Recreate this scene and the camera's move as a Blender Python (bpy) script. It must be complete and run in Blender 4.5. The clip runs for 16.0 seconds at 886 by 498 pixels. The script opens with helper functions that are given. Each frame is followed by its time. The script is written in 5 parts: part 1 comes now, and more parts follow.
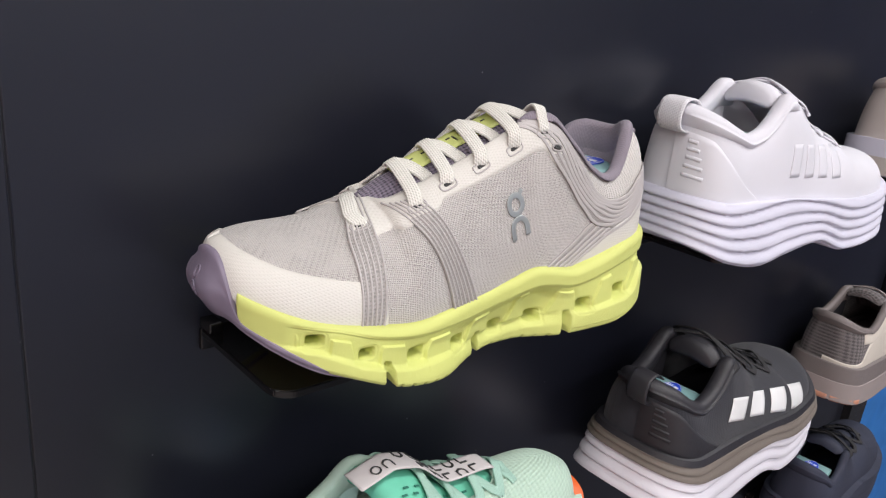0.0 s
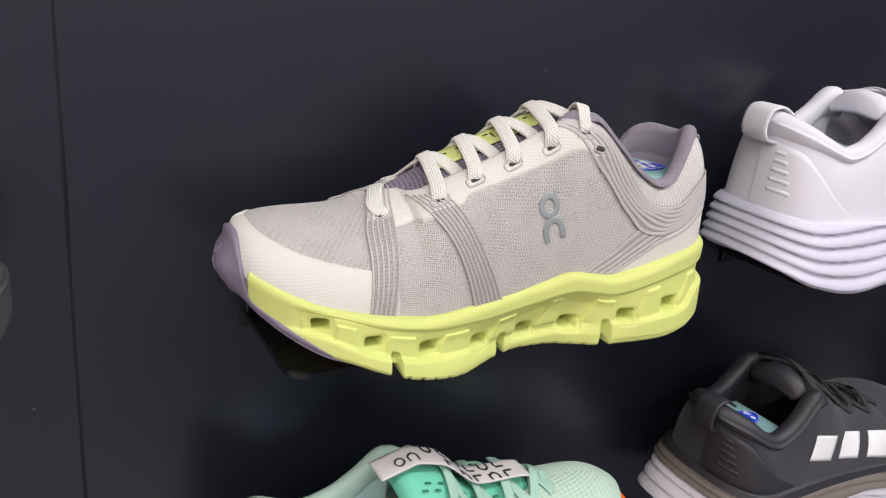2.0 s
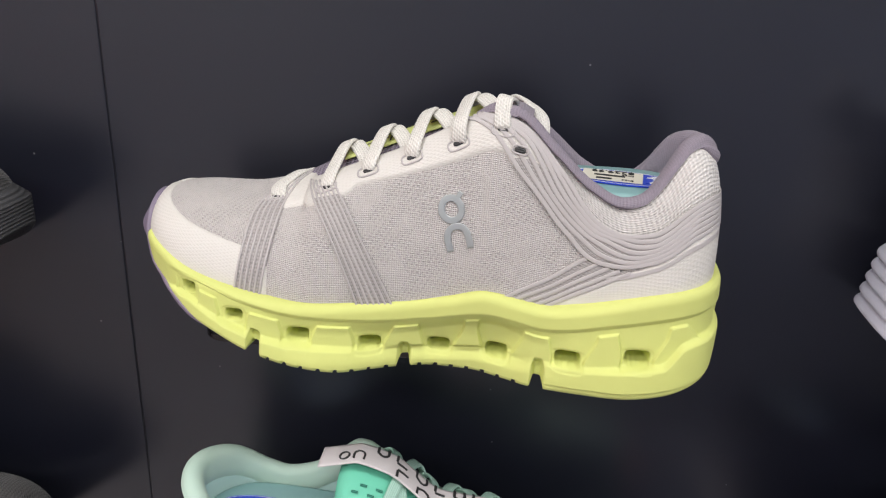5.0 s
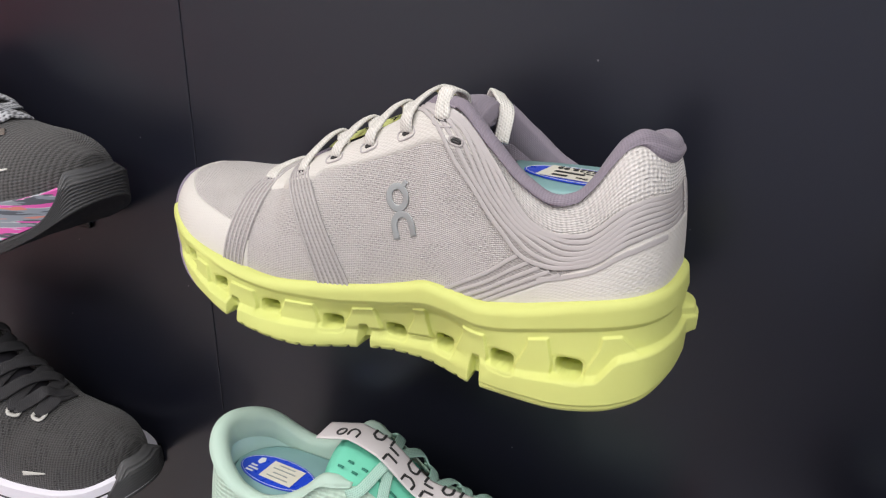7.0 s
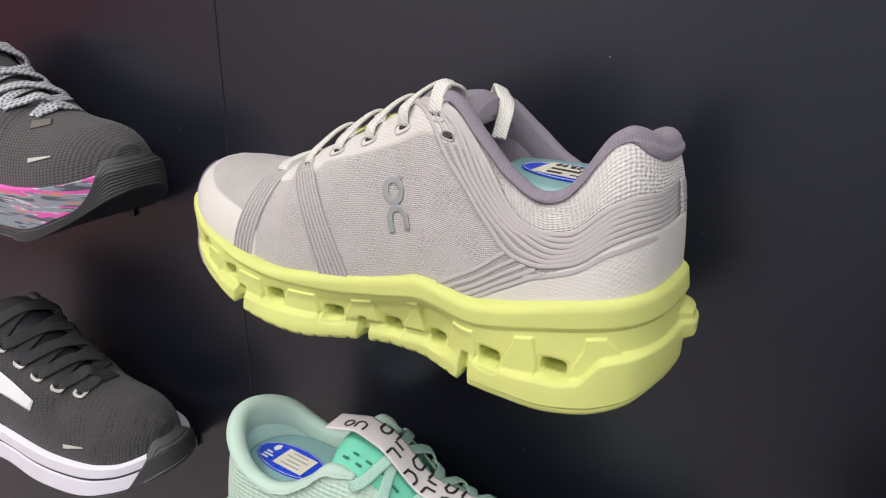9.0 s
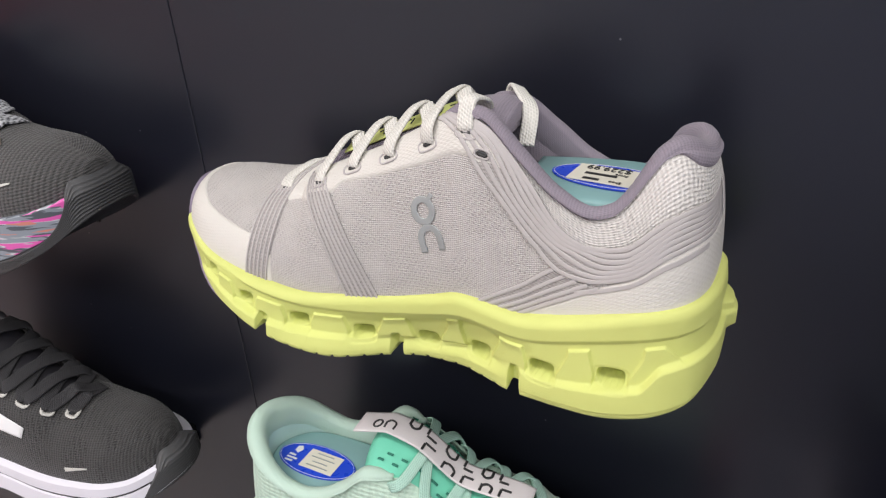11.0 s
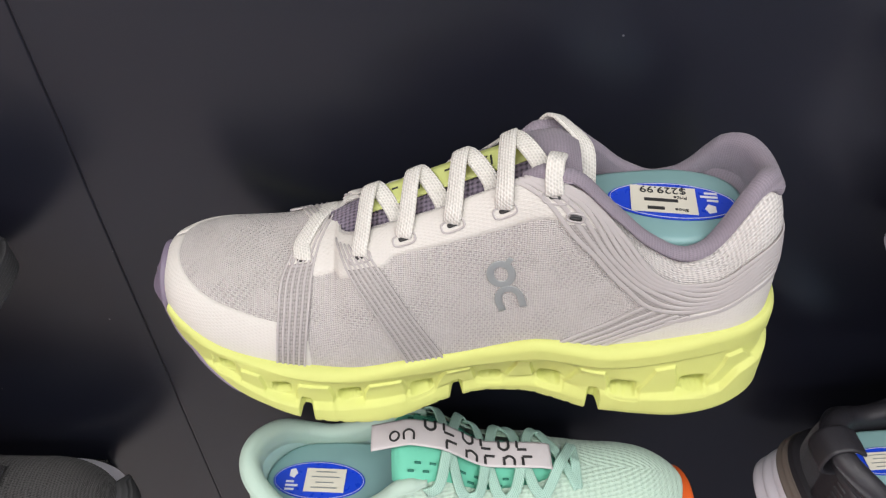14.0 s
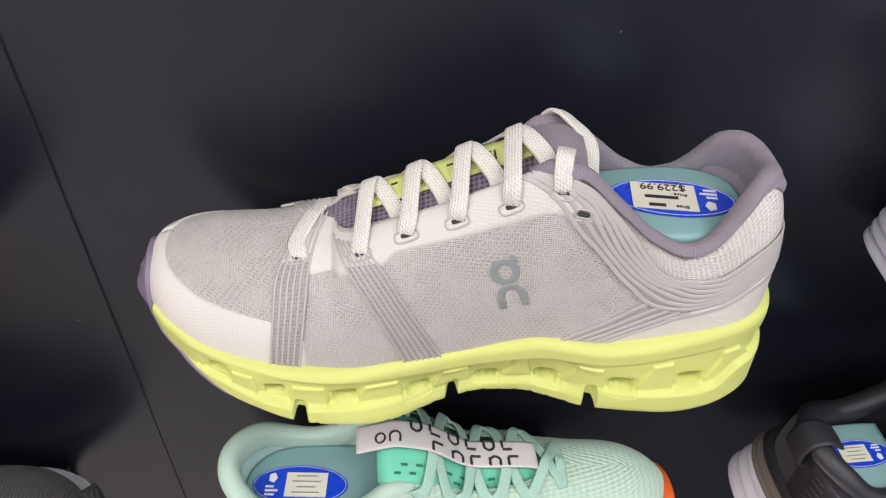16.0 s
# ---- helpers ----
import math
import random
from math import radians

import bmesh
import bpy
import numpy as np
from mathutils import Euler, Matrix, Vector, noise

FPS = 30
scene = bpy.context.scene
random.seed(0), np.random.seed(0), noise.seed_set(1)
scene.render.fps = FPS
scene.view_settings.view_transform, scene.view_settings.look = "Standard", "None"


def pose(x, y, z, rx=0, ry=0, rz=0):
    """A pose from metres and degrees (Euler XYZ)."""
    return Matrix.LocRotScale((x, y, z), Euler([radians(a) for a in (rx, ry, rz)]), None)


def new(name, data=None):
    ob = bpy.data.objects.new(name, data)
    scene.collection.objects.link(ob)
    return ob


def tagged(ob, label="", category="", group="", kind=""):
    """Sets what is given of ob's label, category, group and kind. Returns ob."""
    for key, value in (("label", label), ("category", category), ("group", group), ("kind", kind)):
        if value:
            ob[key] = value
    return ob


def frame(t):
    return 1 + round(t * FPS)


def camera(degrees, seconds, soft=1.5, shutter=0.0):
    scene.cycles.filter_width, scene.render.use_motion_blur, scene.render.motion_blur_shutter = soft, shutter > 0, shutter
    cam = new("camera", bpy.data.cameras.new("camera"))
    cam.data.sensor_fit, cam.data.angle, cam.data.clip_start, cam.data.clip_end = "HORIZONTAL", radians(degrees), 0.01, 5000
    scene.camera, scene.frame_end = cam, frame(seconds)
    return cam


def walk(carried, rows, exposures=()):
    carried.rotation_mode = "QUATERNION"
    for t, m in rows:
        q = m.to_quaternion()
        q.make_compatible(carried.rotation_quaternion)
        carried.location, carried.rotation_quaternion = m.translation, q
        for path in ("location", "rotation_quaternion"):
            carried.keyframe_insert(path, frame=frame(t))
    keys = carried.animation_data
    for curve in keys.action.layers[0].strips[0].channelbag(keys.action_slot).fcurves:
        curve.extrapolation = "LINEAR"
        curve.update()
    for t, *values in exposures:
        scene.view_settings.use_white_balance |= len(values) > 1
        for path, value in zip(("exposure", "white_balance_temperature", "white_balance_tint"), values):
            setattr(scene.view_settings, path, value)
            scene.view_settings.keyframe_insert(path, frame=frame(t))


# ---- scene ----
# Camera and its walk: along the wall past the shoe, then up over it.
cam = camera(61.6, 16.0, soft=1.25)
METRES, TILT, LEAN, TURN = 0.76, -18.99, -5.77, -41.198
FIRST_EYE = (-0.249, -0.3372, 1.4756)
ROWS = [
    (0.0, 0.0, 0.0, 0.0, 0.0, 0.0, -0.0),
    (0.5, 0.0049, 0.0026, 0.001, 0.84, 0.01, -0.46),
    (1.0, 0.0114, -0.0002, -0.0005, 2.73, 0.08, -1.27),
    (1.5, 0.0346, 0.0006, -0.0018, 5.9, 0.15, -2.5),
    (2.0, 0.069, 0.0102, -0.0036, 10.39, 0.03, -4.07),
    (2.5, 0.1217, 0.0324, 0.0003, 15.34, -0.3, -5.69),
    (3.0, 0.1779, 0.0602, 0.0071, 21.65, -0.76, -7.37),
    (3.5, 0.2252, 0.086, 0.0148, 28.08, -1.29, -8.87),
    (4.0, 0.2682, 0.1184, 0.0197, 33.82, -1.89, -10.22),
    (6.5, 0.4295, 0.2996, 0.0552, 61.36, -6.67, -14.89),
    (7.0, 0.4462, 0.3279, 0.0617, 65.15, -7.49, -15.51),
    (7.5, 0.4547, 0.3481, 0.0674, 67.74, -8.06, -15.95),
    (8.0, 0.4613, 0.3638, 0.0695, 69.61, -8.45, -16.26),
    (8.5, 0.4637, 0.371, 0.0696, 70.87, -8.77, -16.49),
    (9.0, 0.4629, 0.3722, 0.0706, 71.51, -9.06, -16.61),
    (11.5, 0.3844, 0.2765, 0.1305, 59.74, -16.27, -9.58),
    (12.0, 0.3499, 0.2389, 0.1516, 54.16, -18.33, -8.05),
    (12.5, 0.3156, 0.2169, 0.1687, 49.21, -20.17, -7.04),
    (13.0, 0.2852, 0.2033, 0.1814, 44.84, -21.83, -6.69),
    (13.5, 0.257, 0.1948, 0.1927, 41.85, -23.24, -6.59),
    (14.0, 0.2336, 0.1896, 0.198, 39.74, -24.35, -6.73),
    (14.5, 0.2201, 0.1915, 0.1994, 38.35, -25.02, -7.04),
    (15.0, 0.2126, 0.1876, 0.1961, 37.31, -25.18, -7.51),
    (15.5, 0.205, 0.1846, 0.1934, 36.54, -24.85, -7.98),
    (16.0, 0.2072, 0.1787, 0.1891, 36.08, -23.87, -8.34),
]
EXPOSURES = [(0.0, -0.72), (16.0, -0.72)]
walk(cam, [(t, pose(*FIRST_EYE, TILT, LEAN, TURN) @ pose(METRES * x, METRES * y, METRES * z, 90 + pitch, roll, yaw)) for t, x, y, z, yaw, pitch, roll in ROWS], EXPOSURES)

# ---- world and lights ----
SHELF = 1.30      # top of the shelf under the lime-soled shoe
PITCH = 0.20      # height from one row of shelves to the next

world = bpy.data.worlds.new("world")
scene.world = world
world.use_nodes = True
world.node_tree.nodes["Background"].inputs[0].default_value = (0.6, 0.65, 0.7, 1)
world.node_tree.nodes["Background"].inputs[1].default_value = 0.05


def ceiling_lamp(x, y, sx, sy, watts, colour=(1.0, 0.975, 0.965)):
    data = bpy.data.lights.new("ceiling_lamp", "AREA")
    data.shape, data.size, data.size_y, data.energy, data.color = "RECTANGLE", sx, sy, watts, colour
    ob = new("ceiling_lamp", data)
    ob.matrix_world = pose(x, y, 2.965)
    return ob


for lx in (-2.6, -0.9, 0.8, 2.5):
    ceiling_lamp(lx, -0.95, 1.2, 0.3, 30)
    ceiling_lamp(lx, -2.2, 1.2, 0.3, 34)


# ---- materials ----
class Nodes:
    """A node material with short ways to wire it."""

    def __init__(self, name, base, rough=0.6, metal=0.0, **more):
        self.m = bpy.data.materials.new(name)
        self.m.use_nodes = True
        self.t = self.m.node_tree
        self.b = self.t.nodes["Principled BSDF"]
        self.put("Base Color", (*base, 1))
        self.put("Roughness", rough)
        self.put("Metallic", metal)
        for key, value in more.items():
            self.put(key.replace("_", " "), value)

    def put(self, key, value):
        socket = self.b.inputs[key]
        if hasattr(value, "is_output"):
            self.t.links.new(value, socket)
        else:
            socket.default_value = value
        return self

    def node(self, kind, **inputs):
        n = self.t.nodes.new(kind)
        for key, value in inputs.items():
            socket = n.inputs[key.replace("_", " ")]
            if hasattr(value, "is_output"):
                self.t.links.new(value, socket)
            else:
                socket.default_value = value
        return n

    def math(self, op, a, b=0.0, c=0.0):
        n = self.t.nodes.new("ShaderNodeMath")
        n.operation = op
        for socket, value in zip(n.inputs, (a, b, c)):
            if hasattr(value, "is_output"):
                self.t.links.new(value, socket)
            else:
                socket.default_value = value
        return n.outputs[0]

    def coords(self, which="Object"):
        return self.t.nodes.new("ShaderNodeTexCoord").outputs[which]

    def uv(self):
        n = self.t.nodes.new("ShaderNodeSeparateXYZ")
        self.t.links.new(self.coords("UV"), n.inputs[0])
        return n.outputs[0], n.outputs[1]

    def noise(self, scale, detail=3.0, vector=None, rough=0.55):
        n = self.node("ShaderNodeTexNoise", Scale=scale, Detail=detail, Roughness=rough, Vector=vector or self.coords())
        return n.outputs[0]

    def voronoi(self, scale, vector=None, feature="F1"):
        n = self.node("ShaderNodeTexVoronoi", Scale=scale, Vector=vector or self.coords())
        n.feature = feature
        return n.outputs["Distance"]

    def mix(self, fac, a, b):
        n = self.t.nodes.new("ShaderNodeMix")
        n.data_type = "RGBA"
        for socket, value in ((n.inputs[0], fac), (n.inputs[6], a), (n.inputs[7], b)):
            if hasattr(value, "is_output"):
                self.t.links.new(value, socket)
            else:
                socket.default_value = (*value, 1) if isinstance(value, tuple) and len(value) == 3 else value
        return n.outputs[2]

    def ramp(self, fac, lo, hi, out_lo=0.0, out_hi=1.0):
        n = self.node("ShaderNodeMapRange", Value=fac, From_Min=lo, From_Max=hi, To_Min=out_lo, To_Max=out_hi)
        return n.outputs[0]

    def bump(self, height, strength=0.3, distance=0.001):
        n = self.node("ShaderNodeBump", Height=height, Strength=strength, Distance=distance)
        self.put("Normal", n.outputs[0])
        return self


def shade(c, k):
    return tuple(min(1.0, v * k) for v in c)


def plain(name, base, rough=0.55, grain=180.0, depth=0.15, spread=0.12, **more):
    """Moulded or painted surface: two scales of tone and a fine relief."""
    n = Nodes(name, base, rough, **more)
    big, small = n.noise(14.0), n.noise(grain)
    n.put("Base Color", n.mix(n.ramp(big, 0.3, 0.7), shade(base, 1 - spread), shade(base, 1 + spread)))
    n.put("Roughness", n.ramp(small, 0.2, 0.8, max(0.05, rough - 0.08), min(1.0, rough + 0.08)))
    n.bump(n.math("MULTIPLY_ADD", small, 0.5, n.noise(grain * 6)), depth, 0.0006)
    return n.m


def knit(name, base, dark, cell=0.0014, stretch=1.7, depth=0.7, rough=0.85, holes=0.0, pore=0.0030, wander=1.0):
    """Knitted cloth: rows of small loops in the surface's own metres, with open-worked stretches."""
    n = Nodes(name, base, rough, Sheen_Weight=0.12, Sheen_Roughness=0.5)
    u, v = n.uv()
    warp = n.math("MULTIPLY", n.math("SUBTRACT", n.noise(60.0, 2.0), 0.5), wander)
    fine = n.math("SUBTRACT", n.noise(900.0, 2.0), 0.5)
    ku = n.math("MULTIPLY_ADD", u, math.pi / (cell * stretch), n.math("MULTIPLY", warp, 5.0))
    kv = n.math("MULTIPLY_ADD", v, math.pi / cell, n.math("MULTIPLY", warp, 3.5))
    loop = n.math("MULTIPLY_ADD", n.math("MULTIPLY", n.math("SINE", n.math("ADD", ku, kv)), n.math("SINE", n.math("SUBTRACT", ku, kv))), 0.5, 0.5)
    tone = n.math("MULTIPLY_ADD", fine, 0.9, loop)
    if holes:
        slant = n.math("MULTIPLY_ADD", u, -0.30, v)
        sway = n.math("SUBTRACT", n.noise(45.0, 2.0), 0.5)
        hu = n.math("SINE", n.math("MULTIPLY_ADD", u, 2 * math.pi / (pore * 1.5), n.math("MULTIPLY_ADD", sway, 5.0, n.math("MULTIPLY", v, 1100.0))))
        hv = n.math("SINE", n.math("MULTIPLY_ADD", slant, 2 * math.pi / pore, n.math("MULTIPLY", sway, 5.0)))
        hole = n.ramp(n.math("MULTIPLY_ADD", fine, 0.8, n.math("MULTIPLY", hu, hv)), 0.35, 0.70)
        zone = n.ramp(n.noise(55.0, 3.0), 0.44, 0.56)
        tone = n.math("SUBTRACT", tone, n.math("MULTIPLY", n.math("MULTIPLY", hole, zone), holes))
    n.put("Base Color", n.mix(n.ramp(tone, -0.15, 0.75), dark, base))
    n.bump(tone, depth, 0.0006)
    return n.m


def embossed(name, base, rough=0.5, pitch=0.0026):
    """Smooth film with a fine slanted emboss, in the surface's own metres."""
    n = Nodes(name, base, rough)
    u, v = n.uv()
    w = n.math("SUBTRACT", n.noise(120.0), 0.5)
    a = n.math("SINE", n.math("MULTIPLY_ADD", u, 2 * math.pi / (pitch * 2.2), n.math("MULTIPLY_ADD", v, 2 * math.pi / pitch, n.math("MULTIPLY", w, 5.0))))
    b = n.math("SINE", n.math("MULTIPLY_ADD", u, -2 * math.pi / (pitch * 2.2), n.math("MULTIPLY", v, 2 * math.pi / pitch)))
    h = n.math("MULTIPLY_ADD", n.math("MAXIMUM", a, b), 0.5, n.math("MULTIPLY", n.noise(900.0), 0.3))
    n.put("Base Color", n.mix(n.ramp(n.noise(25.0), 0.3, 0.7), shade(base, 0.96), shade(base, 1.03)))
    n.put("Roughness", n.ramp(n.noise(300.0), 0.3, 0.7, rough - 0.06, rough + 0.06))
    n.bump(h, 0.35, 0.0004)
    return n.m


def woven(name, base, dark, pitch=0.0011, depth=0.6, rough=0.8):
    """Flat braid for laces: rows of short stitches along its length."""
    n = Nodes(name, base, rough)
    u, v = n.uv()
    rows = n.math("SINE", n.math("MULTIPLY", v, 2 * math.pi / pitch))
    stitch = n.math("SINE", n.math("MULTIPLY_ADD", u, 2 * math.pi / (pitch * 1.3), n.math("MULTIPLY", v, math.pi / pitch)))
    tone = n.math("MULTIPLY_ADD", n.math("SUBTRACT", n.noise(600.0), 0.5), 0.7, n.math("MULTIPLY_ADD", rows, 0.28, n.math("MULTIPLY_ADD", stitch, 0.22, 0.5)))
    n.put("Base Color", n.mix(n.ramp(tone, 0.0, 0.6), dark, base))
    n.bump(tone, depth, 0.0004)
    return n.m


def laminate():
    """Glossy blue-black display board with faint wipe marks and dust."""
    n = Nodes("black_laminate", (0.012, 0.0125, 0.021), 0.3, IOR=1.62, Specular_Tint=(0.94, 0.97, 1.0, 1.0))
    smear = n.noise(7.0, 5.0)
    dust = n.ramp(n.voronoi(38.0), 0.026, 0.014)
    n.put("Base Color", n.mix(dust, (0.009, 0.010, 0.017), (0.22, 0.22, 0.22)))
    n.put("Roughness", n.ramp(smear, 0.25, 0.75, 0.27, 0.36))
    n.bump(n.noise(900.0, 2.0), 0.03, 0.0003)
    return n.m


M = {
    "wall": laminate(),
    "acrylic": plain("black_acrylic", (0.006, 0.006, 0.007), 0.08, depth=0.01),
    "floor": plain("floor_vinyl", (0.46, 0.42, 0.40), 0.4, 30.0),
    "room": plain("room_paint", (0.50, 0.50, 0.57), 0.7, 40.0),
    # Red, pale and dark tones of unseen surfaces, set for what the board mirrors.
    "reflected_red": plain("reflected_tone_red", (0.40, 0.07, 0.08), 0.7, 40.0),
    "carpet": plain("unseen_floor_dark_tone", (0.09, 0.09, 0.105), 0.9, 60.0, 0.5),
    "reflected_pale": plain("reflected_tone_pale", (0.82, 0.81, 0.83), 0.7, 40.0),
    "reflected_dark": plain("reflected_tone_dark", (0.05, 0.055, 0.095), 0.7, 40.0),
    "ceiling": plain("ceiling_paint", (0.75, 0.75, 0.75), 0.8, 40.0),
    "seam": plain("seam_dark", (0.012, 0.012, 0.014), 0.35),
    "mesh_grey": knit("knit_warm_grey", (0.60, 0.566, 0.540), (0.43, 0.404, 0.384), cell=0.00085, stretch=1.15, depth=0.8, holes=0.75, pore=0.0024, wander=0.45),
    "mesh_pale": knit("knit_pale", (0.70, 0.67, 0.635), (0.50, 0.475, 0.45), cell=0.0011, stretch=1.9, depth=0.9, holes=0.5, pore=0.0024, wander=0.6),
    "film_white": embossed("film_white", (0.655, 0.63, 0.580), pitch=0.0016),
    "rib": plain("rib_grey", (0.47, 0.44, 0.43), 0.38, 400.0, 0.1, 0.05),
    "strap_film": knit("strap_film", (0.40, 0.375, 0.355), (0.24, 0.225, 0.215), cell=0.0008, stretch=2.2, depth=0.4, rough=0.5, holes=0.4, pore=0.0028, wander=0.1),
    "lime": plain("lime_foam", (0.625, 0.665, 0.20), 0.62, 900.0, 0.35, 0.04),
    "purple": plain("purple_rubber", (0.20, 0.165, 0.225), 0.5, 500.0, 0.1, 0.06),
    "purple_cloth": knit("purple_lining", (0.27, 0.235, 0.275), (0.19, 0.165, 0.20), cell=0.0008, stretch=1.6, depth=0.35),
    "purple_mesh": knit("purple_tongue_mesh", (0.25, 0.21, 0.275), (0.02, 0.018, 0.03), cell=0.0019, stretch=1.2, depth=1.0, wander=0.1),
    "lime_tape": plain("lime_tape", (0.66, 0.72, 0.25), 0.55, 600.0, 0.2, 0.04),
    "lace": woven("lace_cream", (0.76, 0.74, 0.68), (0.60, 0.58, 0.53), pitch=0.0012, depth=0.9),
    "logo_grey": plain("logo_silver", (0.42, 0.45, 0.45), 0.42, 300.0, 0.05, 0.05, Metallic=0.6),
    "ink_and_shade": plain("ink_and_shade_dark", (0.03, 0.03, 0.03), 0.5),
    "teal": plain("teal_insert", (0.23, 0.40, 0.40), 0.45, 200.0, 0.05, 0.05),
    "blue": plain("blue_sticker", (0.012, 0.06, 0.62), 0.3, 200.0, 0.02, 0.03),
    "paper": plain("paper", (0.72, 0.69, 0.58), 0.6, 300.0, 0.05, 0.03),
    "poster": plain("blue_panel", (0.03, 0.19, 0.55), 0.5, 20.0, 0.05, 0.1),
    "white": plain("white_print", (0.8, 0.8, 0.8), 0.5),
}


# ---- forms: the curves and surfaces that a shoe is made of ----
def curve(*pts):
    """A smooth monotone curve through (x, value) pairs."""
    xs, ys = np.array([p[0] for p in pts], float), np.array([p[1] for p in pts], float)
    h = np.diff(xs)
    d = np.diff(ys) / h
    m = np.zeros(len(xs))
    m[0], m[-1] = d[0], d[-1]
    for i in range(1, len(xs) - 1):
        if d[i - 1] * d[i] > 0:
            w1, w2 = 2 * h[i] + h[i - 1], h[i] + 2 * h[i - 1]
            m[i] = (w1 + w2) / (w1 / d[i - 1] + w2 / d[i])

    def f(x):
        x = np.clip(np.asarray(x, float), xs[0], xs[-1])
        i = np.clip(np.searchsorted(xs, x) - 1, 0, len(xs) - 2)
        u = (x - xs[i]) / h[i]
        return ((2 * u**3 - 3 * u**2 + 1) * ys[i] + (u**3 - 2 * u**2 + u) * h[i] * m[i]
                + (-2 * u**3 + 3 * u**2) * ys[i + 1] + (u**3 - u**2) * h[i] * m[i + 1])
    return f


def step(x, a, b):
    u = np.clip((np.asarray(x, float) - a) / (b - a), 0, 1)
    return u * u * (3 - 2 * u)


class Form:
    """A low shoe. x runs from toe to heel, y from the near to the far side, z up from the ground."""

    def __init__(self, length, near, far, lip, base, rim, gap, power, start, stop, toe=0.05, heel=0.04, round_rim=0.03, inset=0.003, ends=None, far_gap=None, far_drop=None, square=(2.3, 2.3), rim_square=2.2, far_power=1.0, skew=0.0, lean=0.0, tuck=None):
        self.skew, self.lean, self.tuck = skew, lean, curve(*tuck) if tuck else None
        self.rim_square, self.far_power = rim_square, far_power
        self.far_drop = curve(*far_drop) if far_drop else curve((0, 0), (1, 0))
        self.ends, self.far_gap, self.square = ends or (0.0, length), curve(*far_gap) if far_gap else curve((0, 1), (1, 1)), square
        self.length, self.near, self.far = length, curve(*near), curve(*far)
        self.lip, self.base, self.rim, self.gap, self.power = curve(*lip), curve(*base), curve(*rim), curve(*gap), curve(*power)
        self.start, self.stop, self.toe, self.heel, self.round_rim, self.inset = start, stop, toe, heel, round_rim, inset

    def half(self, x, side):
        x = np.asarray(x, float)
        w = np.where(np.asarray(side) < 0, self.near(x), self.far(x))
        a = np.clip(1 - (x - self.ends[0]) / self.toe, 0, 1)
        b = np.clip(1 - (self.ends[1] - x) / self.heel, 0, 1)
        return w * (1 - a**self.square[0]) ** (1 / self.square[0]) * (1 - b**self.square[1]) ** (1 / self.square[1])

    def along(self, s):
        return (1 - np.cos(np.pi * np.asarray(s, float))) / 2

    def plan(self, s, side):
        x = self.ends[0] + (self.ends[1] - self.ends[0]) * self.along(s)
        y = side * self.half(x, side)
        return x + self.skew * y * (1 - step(x, 0.0, 0.06)), y

    def rim_at(self, s, side):
        x = self.start + (self.stop - self.start) * self.along(s)
        x = x + self.lean * step(x, self.stop - 0.03, self.stop)
        b = np.clip(1 - (self.stop + self.lean - x) / self.round_rim, 0, 1)
        far = np.asarray(side) > 0
        return x, side * np.where(far, self.far_gap(x), 1.0) * self.gap(x) * (1 - b**self.rim_square) ** (1 / self.rim_square), self.rim(x) - np.where(far, self.far_drop(x), 0.0)

    def upper(self, s, v, side):
        """The outer skin: s from toe to heel, v from the sole up to the rim."""
        s, v = np.broadcast_arrays(np.asarray(s, float), np.asarray(v, float))
        bx, by = self.plan(s, side)
        shrink = 1 - self.inset / 0.045
        bx = self.length / 2 + (bx - self.length / 2) * (1 - self.inset / (self.length / 2))
        by = by * shrink if self.tuck is None or side > 0 else by + self.tuck(bx)
        bz = self.lip(bx) - 0.004
        rx, ry, rz = self.rim_at(s, side)
        fade = 1 + (self.far_power - 1) * (1 - step(s, 0.86, 0.985))
        e = 2 / (self.power(self.length * self.along(s)) * (fade if side > 0 else 1.0))
        th = np.clip(v, 0, 1) * np.pi / 2
        f, g = 1 - np.cos(th).clip(0, 1) ** e, np.sin(th).clip(0, 1) ** e
        return np.stack([bx + (rx - bx) * f, by + (ry - by) * f, bz + (rz - bz) * g], -1)

    def upper_normal(self, s, v, side):
        e = 1e-3
        s, v = np.clip(s, 2 * e, 1 - 2 * e), np.clip(v, 2 * e, 1 - 2 * e)
        du = self.upper(s + e, v, side) - self.upper(s - e, v, side)
        dv = self.upper(s, v + e, side) - self.upper(s, v - e, side)
        n = np.cross(du, dv) * (1 if side < 0 else -1)
        return n / (np.linalg.norm(n, axis=-1, keepdims=True) + 1e-12)


def loop_of(near_s, far_s):
    """Stations once round a shoe: toe to heel on the near side, back along the far side."""
    s = np.concatenate([near_s, far_s[::-1][1:-1]])
    side = np.concatenate([-np.ones(len(near_s)), np.ones(len(far_s) - 2)])
    return s, side


def outward(px, py):
    """Unit normals of a closed plan outline."""
    tx, ty = np.roll(px, -1) - np.roll(px, 1), np.roll(py, -1) - np.roll(py, 1)
    n = np.hypot(tx, ty) + 1e-12
    return ty / n, -tx / n


